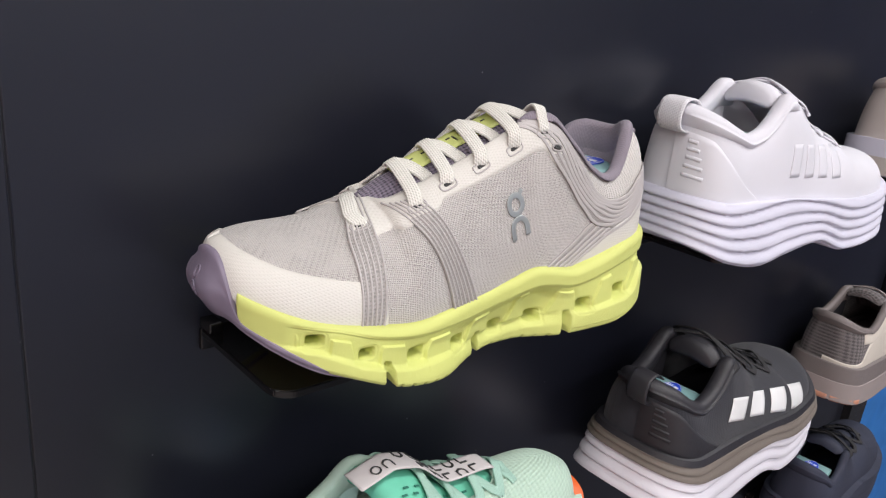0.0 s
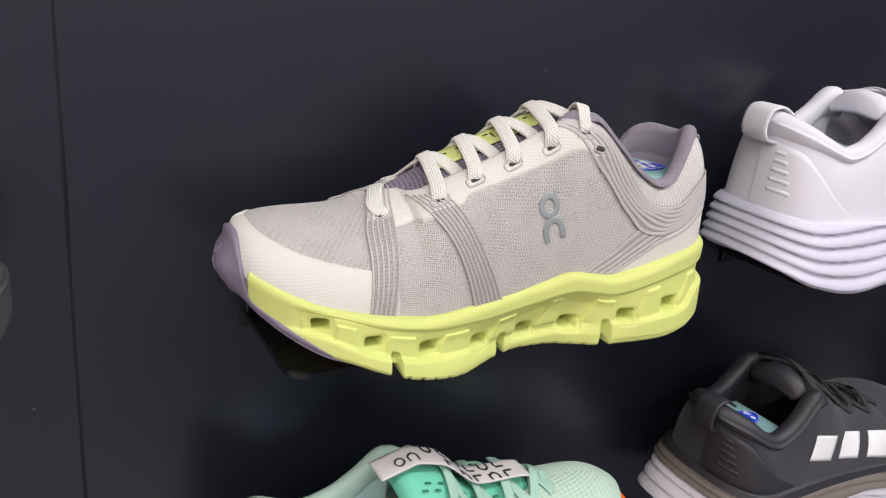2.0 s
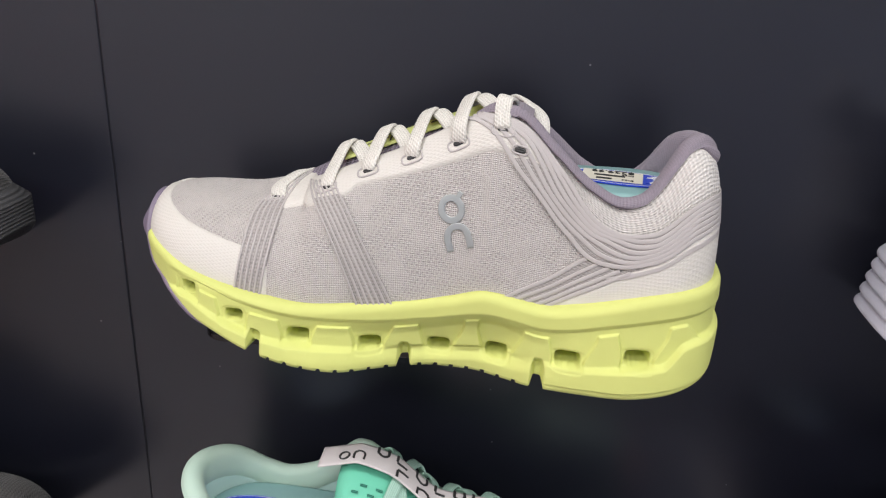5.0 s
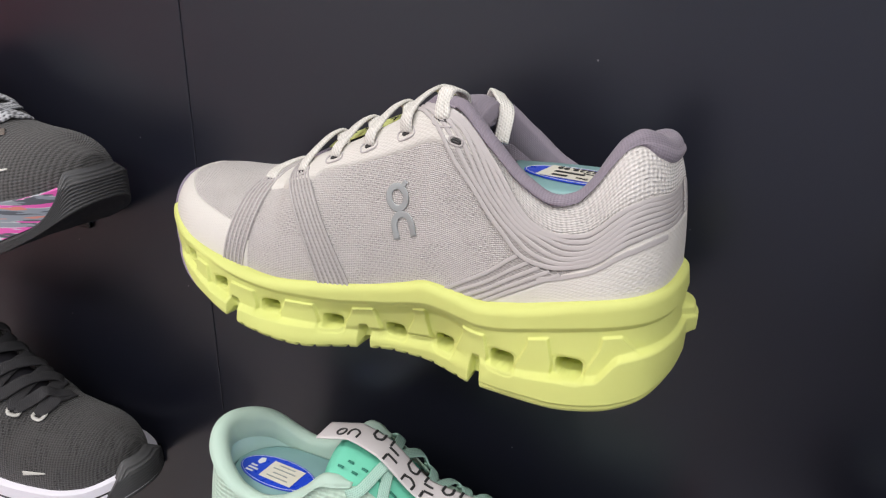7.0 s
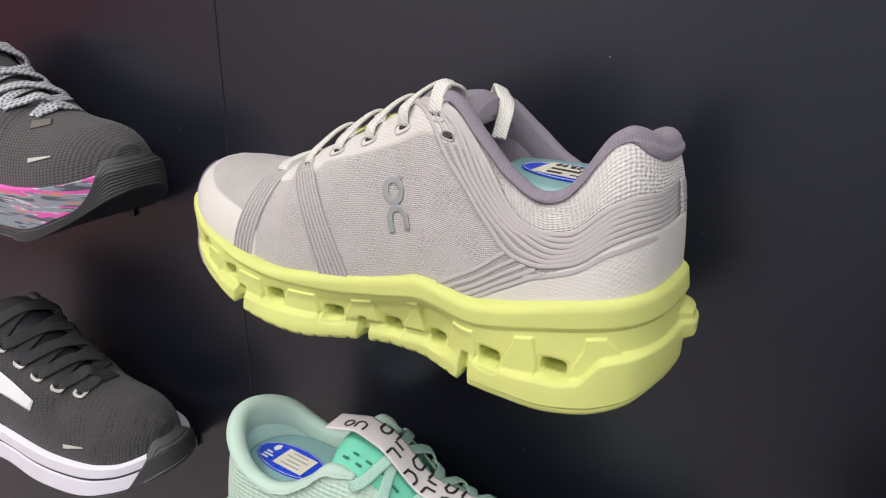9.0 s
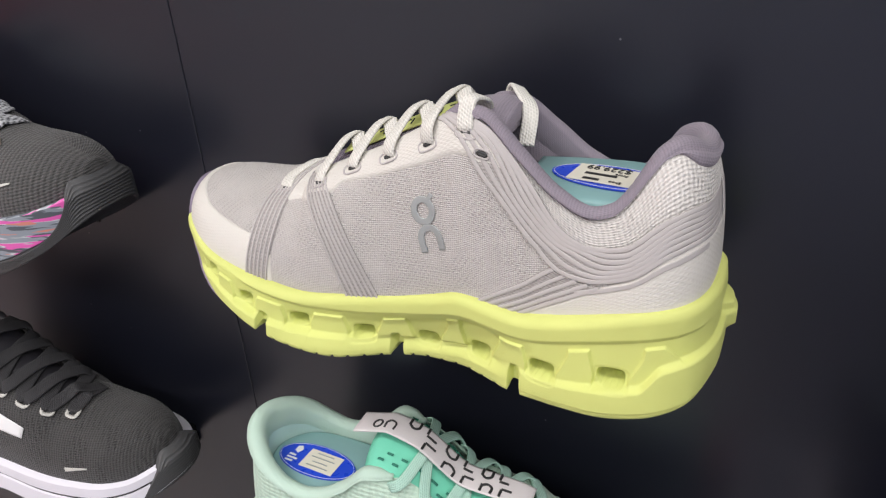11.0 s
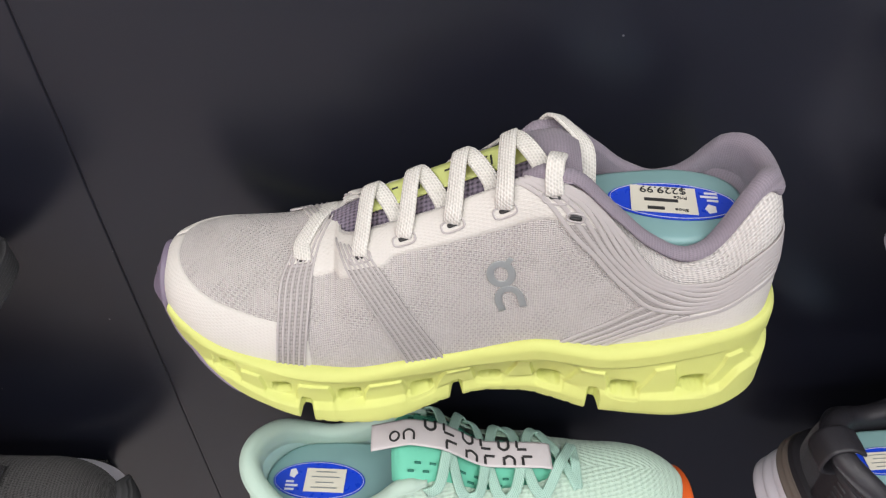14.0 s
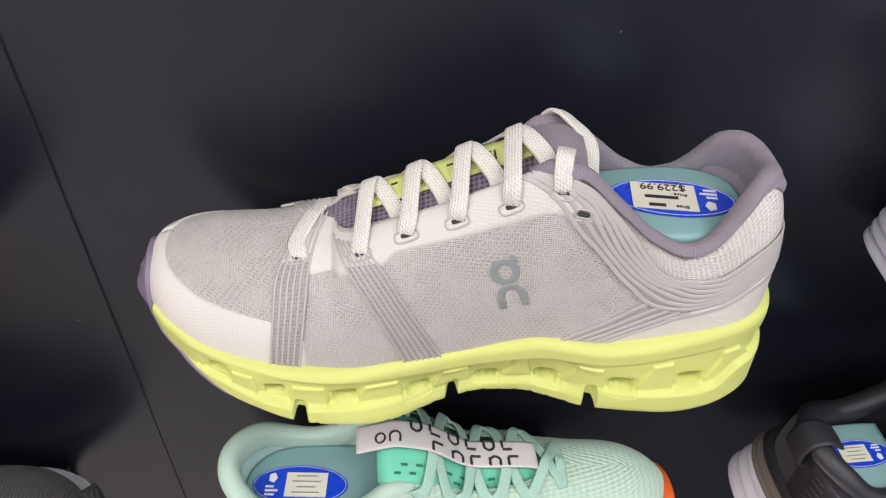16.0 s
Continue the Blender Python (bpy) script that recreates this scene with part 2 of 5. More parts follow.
def main_form():
    return Form(
        0.279,
        near=[(0, 0.040), (0.02, 0.0435), (0.036, 0.0470), (0.06, 0.0495), (0.09, 0.0490), (0.13, 0.0460), (0.17, 0.0450), (0.21, 0.0438), (0.24, 0.0420), (0.279, 0.0407)],
        far=[(0, 0.032), (0.03, 0.036), (0.07, 0.040), (0.1, 0.039), (0.15, 0.034), (0.2, 0.032), (0.24, 0.027), (0.279, 0.0225)],
        lip=[(0, 0.0555), (0.006, 0.0525), (0.02, 0.0460), (0.04, 0.0392), (0.063, 0.0345), (0.09, 0.0307), (0.11, 0.0316), (0.133, 0.0338), (0.156, 0.0388), (0.170, 0.0428), (0.182, 0.0415), (0.197, 0.0394),
             (0.212, 0.0418), (0.226, 0.0452), (0.245, 0.0500), (0.279, 0.0560)],
        base=[(0.004, 0.0410), (0.0099, 0.0350), (0.0225, 0.0270), (0.036, 0.0203), (0.05, 0.0150), (0.065, 0.0090), (0.076, 0.0048), (0.09, 0.0014), (0.108, -0.0008), (0.13, -0.0008), (0.15, -0.0002), (0.18, -0.0004),
              (0.2, 0.0002), (0.216, 0.0010), (0.234, 0.0018), (0.25, 0.0042), (0.258, 0.0068), (0.27, 0.0130)],
        rim=[(0.004, 0.0588), (0.010, 0.0670), (0.0252, 0.0703), (0.051, 0.0717), (0.072, 0.0765), (0.086, 0.0803), (0.099, 0.0862), (0.127, 0.0985), (0.15, 0.1105),
             (0.1680, 0.1190), (0.178, 0.1180), (0.195, 0.1045), (0.211, 0.0905), (0.2245, 0.0845), (0.2320, 0.0865), (0.2380, 0.0930), (0.2430, 0.1015), (0.2480, 0.1085), (0.2530, 0.1108), (0.2565, 0.1092), (0.2605, 0.1045)],
        gap=[(0, 0), (0.083, 0.0), (0.0855, 0.011), (0.092, 0.0160), (0.12, 0.0195), (0.16, 0.0230), (0.178, 0.0265), (0.2, 0.031), (0.225, 0.0330), (0.242, 0.0290), (0.257, 0.0240), (0.268, 0.0210)],
        power=[(0, 2.3), (0.05, 2.05), (0.1, 2.15), (0.16, 1.9), (0.21, 1.7), (0.25, 1.9), (0.279, 2.1)],
        start=0.0085, stop=0.2585, inset=0.0018, ends=(0.0048, 0.2713), far_gap=[(0.08, 0.6), (0.16, 0.62), (0.2, 0.70), (0.24, 0.76), (0.27, 0.95)],
        far_drop=[(0.084, 0), (0.1, 0.005), (0.15, 0.008), (0.175, 0.0065), (0.2, 0.0055), (0.23, 0.0045), (0.245, 0.0065), (0.252, 0.0065), (0.2565, 0.0040), (0.2603, 0.0)], heel=0.042, round_rim=0.028, toe=0.046, square=(2.7, 3.5), rim_square=2.5, far_power=0.84, skew=0.20, lean=0.0018,
        tuck=[(0, 0.002), (0.02, 0.0030), (0.063, 0.0028), (0.09, 0.0026), (0.11, 0.0040), (0.133, 0.0050), (0.156, 0.0060), (0.17, 0.0045), (0.198, 0.0040), (0.226, 0.0015), (0.25, 0.0), (0.279, 0.0)])


# ---- meshes ----
def sheet(P, closed_u=False, closed_v=False, flip=False, uv=None):
    """A mesh from a grid of points P[u][v]."""
    P = np.asarray(P, float)
    nu, nv = P.shape[:2]
    iu, iv = np.meshgrid(np.arange(nu if closed_u else nu - 1), np.arange(nv if closed_v else nv - 1), indexing="ij")
    iu, iv = iu.ravel(), iv.ravel()
    ju, jv = (iu + 1) % nu, (iv + 1) % nv
    F = np.stack([iu * nv + iv, ju * nv + iv, ju * nv + jv, iu * nv + jv], -1)
    if flip:
        F = F[:, ::-1]
    me = bpy.data.meshes.new("sheet")
    me.from_pydata(P.reshape(-1, 3).tolist(), [], F.tolist())
    if uv is None:
        du = np.linalg.norm(np.diff(P, axis=0), axis=-1).mean(1) if nu > 1 else np.zeros(0)
        dv = np.linalg.norm(np.diff(P, axis=1), axis=-1).mean(0) if nv > 1 else np.zeros(0)
        U, V = np.concatenate([[0], np.cumsum(du)]), np.concatenate([[0], np.cumsum(dv)])
        V = V - V.mean()
        uv = np.stack(np.meshgrid(U, V, indexing="ij"), -1)
    flat = np.asarray(uv).reshape(-1, 2)
    layer = me.uv_layers.new(name="metres")
    layer.data.foreach_set("uv", flat[F.ravel()].ravel())
    me.polygons.foreach_set("use_smooth", np.ones(len(F), bool))
    me.update()
    return me


def mesh_of(bm, smooth=False):
    me = bpy.data.meshes.new("piece")
    bm.to_mesh(me)
    bm.free()
    me.polygons.foreach_set("use_smooth", np.full(len(me.polygons), smooth))
    return me


def part(name, me, material, parent=None, label="", at=None):
    """Links a mesh as one object under a thing or a part."""
    ob = new(name, me)
    me.name = name
    if not me.materials:
        me.materials.append(M[material] if isinstance(material, str) else material)
    if parent is not None:
        ob.parent = parent
    if at is not None:
        ob.matrix_basis = at
    if label:
        ob["label"] = label
    return ob


def block(sx, sy, sz, bevel=0.002, segments=2, at=(0, 0, 0)):
    bm = bmesh.new()
    bmesh.ops.create_cube(bm, size=1, matrix=Matrix.Translation(at) @ Matrix.Diagonal((sx, sy, sz, 1)))
    if bevel:
        bmesh.ops.bevel(bm, geom=bm.edges[:], offset=bevel, segments=segments, affect="EDGES", profile=0.5)
    return mesh_of(bm)


def smooth_path(pts, n):
    """A Catmull-Rom path through points, in n even steps."""
    P = np.array(pts, float)
    if len(P) == 2:
        return P[0] + (P[1] - P[0]) * np.linspace(0, 1, n)[:, None]
    Q = np.vstack([2 * P[0] - P[1], P, 2 * P[-1] - P[-2]])
    fine = []
    for i in range(len(P) - 1):
        a, b, c, d = Q[i:i + 4]
        u = np.linspace(0, 1, 24, endpoint=False)[:, None]
        fine.append(0.5 * (2 * b + (c - a) * u + (2 * a - 5 * b + 4 * c - d) * u**2 + (3 * b - a - 3 * c + d) * u**3))
    fine = np.vstack(fine + [P[-1:]])
    L = np.concatenate([[0], np.cumsum(np.linalg.norm(np.diff(fine, axis=0), axis=1))])
    t = np.linspace(0, L[-1], n)
    return np.stack([np.interp(t, L, fine[:, k]) for k in range(P.shape[1])], -1)


def ribbon(path, normals, width, thick, lift=0.0, sides=12, square=3.0, caps=True):
    """A band with a rounded section along a path; normals tell which way its flat side faces."""
    path, normals = np.asarray(path, float), np.asarray(normals, float)
    t = np.gradient(path, axis=0)
    t /= np.linalg.norm(t, axis=1, keepdims=True) + 1e-12
    n = normals - (normals * t).sum(1, keepdims=True) * t
    n /= np.linalg.norm(n, axis=1, keepdims=True) + 1e-12
    b = np.cross(t, n)
    a = np.linspace(0, 2 * np.pi, sides, endpoint=False) + np.pi / sides
    ca, sa = np.sign(np.cos(a)) * np.abs(np.cos(a)) ** (2 / square), np.sign(np.sin(a)) * np.abs(np.sin(a)) ** (2 / square)
    w = np.broadcast_to(np.asarray(width, float), (len(path),))[:, None]
    P = (path + n * lift)[:, None] + b[:, None] * (ca[None, :] * w / 2)[..., None] + n[:, None] * (sa * thick / 2)[None, :, None]
    L = np.concatenate([[0], np.cumsum(np.linalg.norm(np.diff(path, axis=0), axis=1))])
    uv = np.stack([np.broadcast_to(L[:, None], P.shape[:2]), np.broadcast_to(ca[None, :] * w.mean() / 2, P.shape[:2])], -1)
    if caps:
        P = np.concatenate([P.mean(1, keepdims=True)[:1].repeat(sides, 1), P, P.mean(1, keepdims=True)[-1:].repeat(sides, 1)])
        uv = np.concatenate([uv[:1], uv, uv[-1:]])
    return sheet(P, closed_v=True, uv=uv)


def on_upper(form, sv, side, n, lift=0.0):
    """A path on the skin through (s, v) pairs, with the skin's normals."""
    q = smooth_path(sv, n)
    N = form.upper_normal(q[:, 0], q[:, 1], side)
    return form.upper(q[:, 0], q[:, 1], side) + N * lift, N


def skin_patch(form, s0, s1, low, high, side, lift, nu=60, nv=16, thick=0.0008):
    """A film laid on the skin between two curves of v over s, with turned-down edges."""
    s = np.linspace(s0, s1, nu)[:, None]
    lo, hi = np.asarray(low(s)), np.asarray(high(s))
    v = lo + (hi - lo) * np.linspace(0, 1, nv)[None, :]
    S = np.broadcast_to(s, v.shape)
    N = form.upper_normal(S, v, side)
    P = form.upper(S, v, side)
    rise = np.full(v.shape, lift)
    rise[0], rise[:, 0], rise[:, -1] = -thick, -thick, -thick
    if s1 < 1:
        rise[-1] = -thick
    return sheet(P + N * rise[..., None], flip=side > 0)


def find_sv(form, x, z, side, guess=(0.5, 0.4)):
    """The (s, v) at which the skin has this x and z."""
    x, z = np.atleast_1d(x).astype(float), np.atleast_1d(z).astype(float)
    s, v = np.full(x.shape, guess[0]), np.full(x.shape, guess[1])
    for _ in range(30):
        P, e = form.upper(s, v, side), 1e-4
        A = (form.upper(s + e, v, side) - P) / e
        B = (form.upper(s, v + e, side) - P) / e
        rx, rz = x - P[..., 0], z - P[..., 2]
        det = A[..., 0] * B[..., 2] - A[..., 2] * B[..., 0]
        s = np.clip(s + 0.7 * (rx * B[..., 2] - rz * B[..., 0]) / det, 0.01, 0.99)
        v = np.clip(v + 0.7 * (rz * A[..., 0] - rx * A[..., 2]) / det, 0.01, 0.98)
    return s, v


def strap_between(form, thing, left, right, side, ribs, film=(0.0, 1.0), rib="rib", under="strap_film", steps=70, lift=0.0010, name="strap", flat=0.0010):
    """A moulded strap between two (s, v) edges on the skin: a thin film and raised ribs along it."""
    L, R = smooth_path(left, steps), smooth_path(right, steps)
    k = np.linspace(0, 1, 13)[None, :, None]
    Q = np.clip(L[:, None] * (1 - k) + R[:, None] * k, 0.0, (0.9995, 0.995))
    a, b = int(film[0] * (steps - 1)), int(film[1] * (steps - 1)) + 1
    S, V = Q[a:b, :, 0], Q[a:b, :, 1]
    rise = lift - 0.75 * lift * step(S, 0.90, 0.985)
    rise[0], rise[:, 0], rise[:, -1] = -0.0006, -0.0006, -0.0006
    if left[-1][0] < 0.99:
        rise[-1] = -0.0006
    holder = part(name, sheet(form.upper(S, V, side) + form.upper_normal(S, V, side) * rise[..., None], flip=side < 0), under, thing)
    for r in range(ribs):
        w = (r + 0.5) / ribs
        q = np.clip(L * (1 - w) + R * w, 0.0, (0.9995, 0.99))
        q = q[:np.searchsorted(np.maximum.accumulate(q[:, 0]), 0.9994) + 1] if left[-1][0] > 0.99 else q
        N = form.upper_normal(q[:, 0], q[:, 1], side)
        part("rib", ribbon(form.upper(q[:, 0], q[:, 1], side) - N * (0.75 * lift * step(q[:, 0], 0.90, 0.985))[:, None], N, flat, 0.0010 if flat < 0.0015 else 0.0007, lift, 8, 3.0 if flat < 0.0015 else 6.0), rib, holder)


def skin_ring(form, s, v, side, w, h, width, material, parent, name, lift=0.0012, turn=0.0):
    """A rounded rectangular outline on the skin."""
    P, N = form.upper(s, v, side), form.upper_normal(s, v, side)
    tx = form.upper(s + 0.004, v, side) - form.upper(s - 0.004, v, side)
    tx /= np.linalg.norm(tx)
    ty = np.cross(N, tx)
    a = np.linspace(0, 2 * np.pi, 33)
    ca, sa = np.sign(np.cos(a)) * np.abs(np.cos(a)) ** 0.6 * w / 2, np.sign(np.sin(a)) * np.abs(np.sin(a)) ** 0.6 * h / 2
    c, d = math.cos(turn), math.sin(turn)
    path = P + N * lift + (ca * c - sa * d)[:, None] * tx + (ca * d + sa * c)[:, None] * ty
    part(name, ribbon(path, np.tile(N, (33, 1)), width, 0.001, 0, 6, caps=False), material, parent)


def upper_mesh(form, near=150, far=110, rows=44):
    s, side = loop_of(np.linspace(0, 1, near), np.linspace(0, 1, far))
    v = np.linspace(0, 1, rows)
    P = np.where((side < 0)[:, None, None], form.upper(s[:, None], v, -1), form.upper(s[:, None], v, 1))
    lv = np.concatenate([np.zeros((len(s), 1)), np.cumsum(np.linalg.norm(np.diff(P, axis=1), axis=-1), 1)], 1)
    uv = np.stack([P[..., 0], lv], -1)
    return sheet(P, closed_u=True, flip=False, uv=uv)


def sole_mesh(form, top, base, bulge, detail=None, near=420, far=140, rows=52, ledge=0.010, profile=None):
    """A sole from the curve base up to top, widened by bulge(h) or profile(x, z, side) and cut by detail(x, z, h, side)."""
    s, side = loop_of(np.linspace(0, 1, near), np.linspace(0, 1, far))
    x, y = form.plan(s, side)
    nx, ny = outward(x, y)
    zt, zb = top(x), base(x)
    rowsP = []

    def ring(off, z):
        return np.stack([x + nx * off, y + ny * off, z], -1)
    rowsP.append(ring(np.full(len(x), -ledge), zt - 0.001))
    for h in np.linspace(1, 0, rows):
        z = zb + (zt - zb) * h
        off = profile(x, z, side) if profile else np.full(len(x), float(bulge(h)))
        if detail is not None:
            off = off - detail(x, z, np.full(len(x), h), side)
        rowsP.append(ring(off, z))
    low = ring(off - 0.003, zb)
    rowsP.append(low)
    for k in (0.6, 0.0):
        q = low.copy()
        q[:, 1] *= k
        q[:, 0] = form.length / 2 + (q[:, 0] - form.length / 2) * (0.97 if k else 0.95)
        rowsP.append(q)
    P = np.stack(rowsP, 1)
    lv = np.concatenate([np.zeros((len(s), 1)), np.cumsum(np.linalg.norm(np.diff(P, axis=1), axis=-1), 1)], 1)
    lu = np.concatenate([[0], np.cumsum(np.hypot(np.diff(x), np.diff(y)))])
    uv = np.stack([np.broadcast_to(lu[:, None], lv.shape), lv], -1)
    return sheet(P, closed_u=True, flip=True, uv=uv)


def rim_path(form, x0, n, inset=0.0):
    """Points along the rim from x0 on the near side round the heel to x0 on the far side."""
    u0 = math.acos(1 - 2 * (x0 - form.start) / (form.stop - form.start)) / math.pi
    s = np.concatenate([np.linspace(u0, 1, n), np.linspace(1, u0, n)[1:]])
    side = np.concatenate([-np.ones(n), np.ones(n - 1)])
    P = np.stack(form.rim_at(s, side), -1)
    return P, s, side


def collar(form, thing, x0, slim, fat, material, name="collar", v_side=0.95, v_heel=0.80, deep=0.016, tall=1.0, heel_run=0.036):
    """A padded collar that swells out of the skin, rolls over the rim and turns down inside."""
    P, s, side = rim_path(form, x0, 70)
    k = step(P[:, 0], form.stop - heel_run, form.stop - 0.001)
    T = np.gradient(P[:, :2], axis=0)
    T = T / (np.linalg.norm(T, axis=1, keepdims=True) + 1e-9)
    out = np.stack([T[:, 1], -T[:, 0], 0 * k], -1)
    run = np.concatenate([[0], np.cumsum(np.linalg.norm(np.diff(P, axis=0), axis=1))])
    r = (slim + (fat - slim) * k) * (0.35 + 0.65 * step(np.minimum(run, run[-1] - run), 0.0, 0.010))
    v0 = v_side + (v_heel - v_side) * k
    up = np.array([0.0, 0, 1.0])
    rows = []
    for u in np.linspace(0, 1, 9):
        v = v0 + (1 - v0) * u
        q = np.where((side < 0)[:, None], form.upper(s, v, -1), form.upper(s, v, 1))
        rows.append(q + out * ((r * (1 - (1 - u) ** 2) if u else -0.0012 + 0 * r))[:, None])
    for a in np.linspace(0, np.pi, 11)[1:]:
        rows.append(P + out * (r * math.cos(a))[:, None] + up * (r * tall * math.sin(a))[:, None])
    for d, g in ((0.3, 1.0), (0.65, 0.95), (1.0, 0.4)):
        rows.append(P - out * (r * g)[:, None] - up * deep * d)
    G = np.stack(rows, 1)
    c = G.mean(1, keepdims=True)
    G = np.concatenate([c[:1].repeat(G.shape[1], 1), G, c[-1:].repeat(G.shape[1], 1)])
    return part(name, sheet(G), material, thing)


def lining(form, thing, x0, material, depth=0.045, thick=0.007):
    P, s, side = rim_path(form, x0, 60)
    c = np.array([(x0 + form.stop) / 2 + 0.01, 0.0])
    rows = []
    for k in np.linspace(0, 1, 14):
        q = P.copy()
        d = q[:, :2] - c
        r = np.linalg.norm(d, axis=1, keepdims=True) + 1e-9
        inward = thick * math.sin(min(1.0, k * 1.9) * math.pi / 2) - 0.004 * k
        q[:, :2] -= d / r * inward
        q[:, 2] = q[:, 2] * (1 - k) + np.minimum(q[:, 2], P[:, 2].min() - 0.002 - depth * 0.7) * k
        rows.append(q)
    return part("lining", sheet(np.stack(rows, 1)), material, thing)


class Tongue:
    """The tongue's top face: along x, across y."""

    def __init__(self, line, width, arch=0.007, tilt=0.0):
        self.z, self.w, self.arch, self.tilt = curve(*line), curve(*width), arch, tilt
        self.x0, self.x1 = line[0][0], line[-1][0]

    def at(self, x, k):
        """k from -1 to 1 across."""
        w = self.w(x)
        return np.stack([x + 0 * k, k * w, self.z(x) - self.arch * k**2 - self.tilt * np.clip(k, 0, 1) + 0 * x], -1)

    def build(self, thing, x0, x1, material, name="tongue", thick=0.004, lift=0.0, nu=40, nv=24):
        x = np.linspace(x0, x1, nu)[:, None]
        a = np.linspace(0, 2 * np.pi, nv, endpoint=False)[None, :]
        k = np.sign(np.cos(a)) * np.abs(np.cos(a)) ** 0.8
        P = self.at(x, k)
        P[..., 2] += lift - thick / 2 + np.sin(a) * thick / 2 * np.ones_like(x)
        end = P.mean(1, keepdims=True)
        P = np.concatenate([end[:1].repeat(nv, 1), P, end[-1:].repeat(nv, 1)])
        return part(name, sheet(P, closed_v=True, flip=True), material, thing)


def lace(form, tongue, thing, a, b, material, width=0.0068, thick=0.0017, lift=0.0, high=0.0022, n=56, tuck=False):
    """A lace from one eyelet (s, v, side) over the tongue to another, or, tucked, to under the other rim."""
    def foot(e):
        return form.upper(e[0], e[1], e[2]), form.upper_normal(e[0], e[1], e[2])
    pa, na = foot(a)
    pb, nb = foot(b)

    def shoulder(e, other):
        s = e[0] + (other[0] - e[0]) * 0.25
        v = e[1] + (0.985 - e[1]) * 0.75
        return form.upper(s, v, e[2]) + form.upper_normal(s, v, e[2]) * (0.0016 + lift), form.upper_normal(s, v, e[2])
    qa, ma = shoulder(a, b)
    slope = np.array([-0.45, 0, 1.0])
    if tuck:
        rb = np.array(form.rim_at(b[0] - 0.012, b[2]), float)
        x = (qa[0] + rb[0]) / 2
        top = np.array([x, 0.15 * (qa[1] + rb[1]), max(float(tongue.z(x)), (qa[2] + rb[2]) / 2 - 0.001) + high + lift])
        inner = rb * [1, 0.72, 1] + [0.001, 0, 0.0008 + lift * 0.5]
        under = rb * [1, 1.05, 1] + [0.003, 0, -0.0045]
        side = np.array([-0.3, 0.5 * b[2], 0.8])
        P = smooth_path([pa - na * 0.002, pa + na * 0.0012, qa, top, inner, under], n)
        N = smooth_path([na, na, ma, slope, side, side], n)
    else:
        qb, mb = shoulder(b, a)
        x = (qa[0] + qb[0]) / 2
        top = np.array([x, (qa[1] + qb[1]) / 2, max(float(tongue.z(x)), (qa[2] + qb[2]) / 2) + high + lift])
        P = smooth_path([pa - na * 0.002, pa + na * 0.0012, qa, top, qb, pb + nb * 0.0012, pb - nb * 0.002], n)
        N = smooth_path([na, na, ma, slope, mb, nb, nb], n)
    return part("lace", ribbon(P, N, width, thick, 0, 12, 3.5), material, thing)


def shelf(x, z, width=0.19, deep=0.0820, name="display_shelf"):
    """A black acrylic plate with rounded front corners and a turned-up lip on the wall."""
    ob = tagged(new(name), "glossy black acrylic shelf plate fixed to the dark wall", "shelf", "shoe shelves")
    ob.matrix_basis = Matrix.Translation((x, 0, z))
    bm = bmesh.new()
    pts, r = [], 0.012
    for cx, a0 in ((-width / 2 + r, 180), (width / 2 - r, 270)):
        for i in range(7):
            a = radians(a0 + 15 * i)
            pts.append((cx + r * math.cos(a), -deep + r + r * math.sin(a)))
    pts = [(-width / 2, -0.0035)] + pts + [(width / 2, -0.0035)]
    face = bm.faces.new([bm.verts.new((px, py, 0)) for px, py in pts])
    out = bmesh.ops.extrude_face_region(bm, geom=[face])
    bmesh.ops.translate(bm, verts=[v for v in out["geom"] if isinstance(v, bmesh.types.BMVert)], vec=(0, 0, -0.004))
    bmesh.ops.recalc_face_normals(bm, faces=bm.faces[:])
    bmesh.ops.bevel(bm, geom=bm.edges[:], offset=0.0006, segments=2, affect="EDGES")
    part("plate", mesh_of(bm), "acrylic", ob)
    part("wall_flange", block(width, 0.003, 0.012, 0.0008, 2, (0, -0.0017, -0.0065)), "acrylic", ob)
    for k in (-1, 1):
        part("clip", block(0.008, 0.012, 0.006, 0.001, 2, (k * (width / 2 - 0.004), -0.007, 0.0032)), "acrylic", ob)
    return ob


# ---- the room ----
def slab(name, lo, hi, material, kind="structure", label="", category=""):
    c, d = [(a + b) / 2 for a, b in zip(lo, hi)], [b - a for a, b in zip(lo, hi)]
    ob = part(name, block(*d, bevel=0), material)
    ob.matrix_basis = Matrix.Translation(c)
    return tagged(ob, label, category, kind=kind)


SEAM_X = -0.181
WALL_END = 1.02
slab("floor", (-5, -6, -0.1), (6, 0.6, 0), "floor")
# Unseen dark slab, added to darken the display wall's reflection on the right.
slab("carpet", (0.15, -2.95, 0), (3.95, -0.02, 0.008), "carpet")
slab("ceiling", (-5, -6, 3.0), (6, 0.6, 3.1), "ceiling")
# Unseen walls; their pale, red and dark tones shape reflections in the display wall.
slab("wall_back", (-0.6, -3.1, 0), (4.0, -3.0, 3.0), "room")
slab("wall_back_pale", (-4.0, -3.1, 0), (-0.6, -3.0, 3.0), "reflected_pale")
slab("wall_left", (-4.1, -3, 0), (-4.0, 0.5, 3.0), "reflected_red")
slab("wall_right", (4.0, -3, 0), (4.1, 0.5, 3.0), "reflected_dark")
slab("wall_front", (-5, 0.5, 0), (6, 0.6, 3.0), "room")

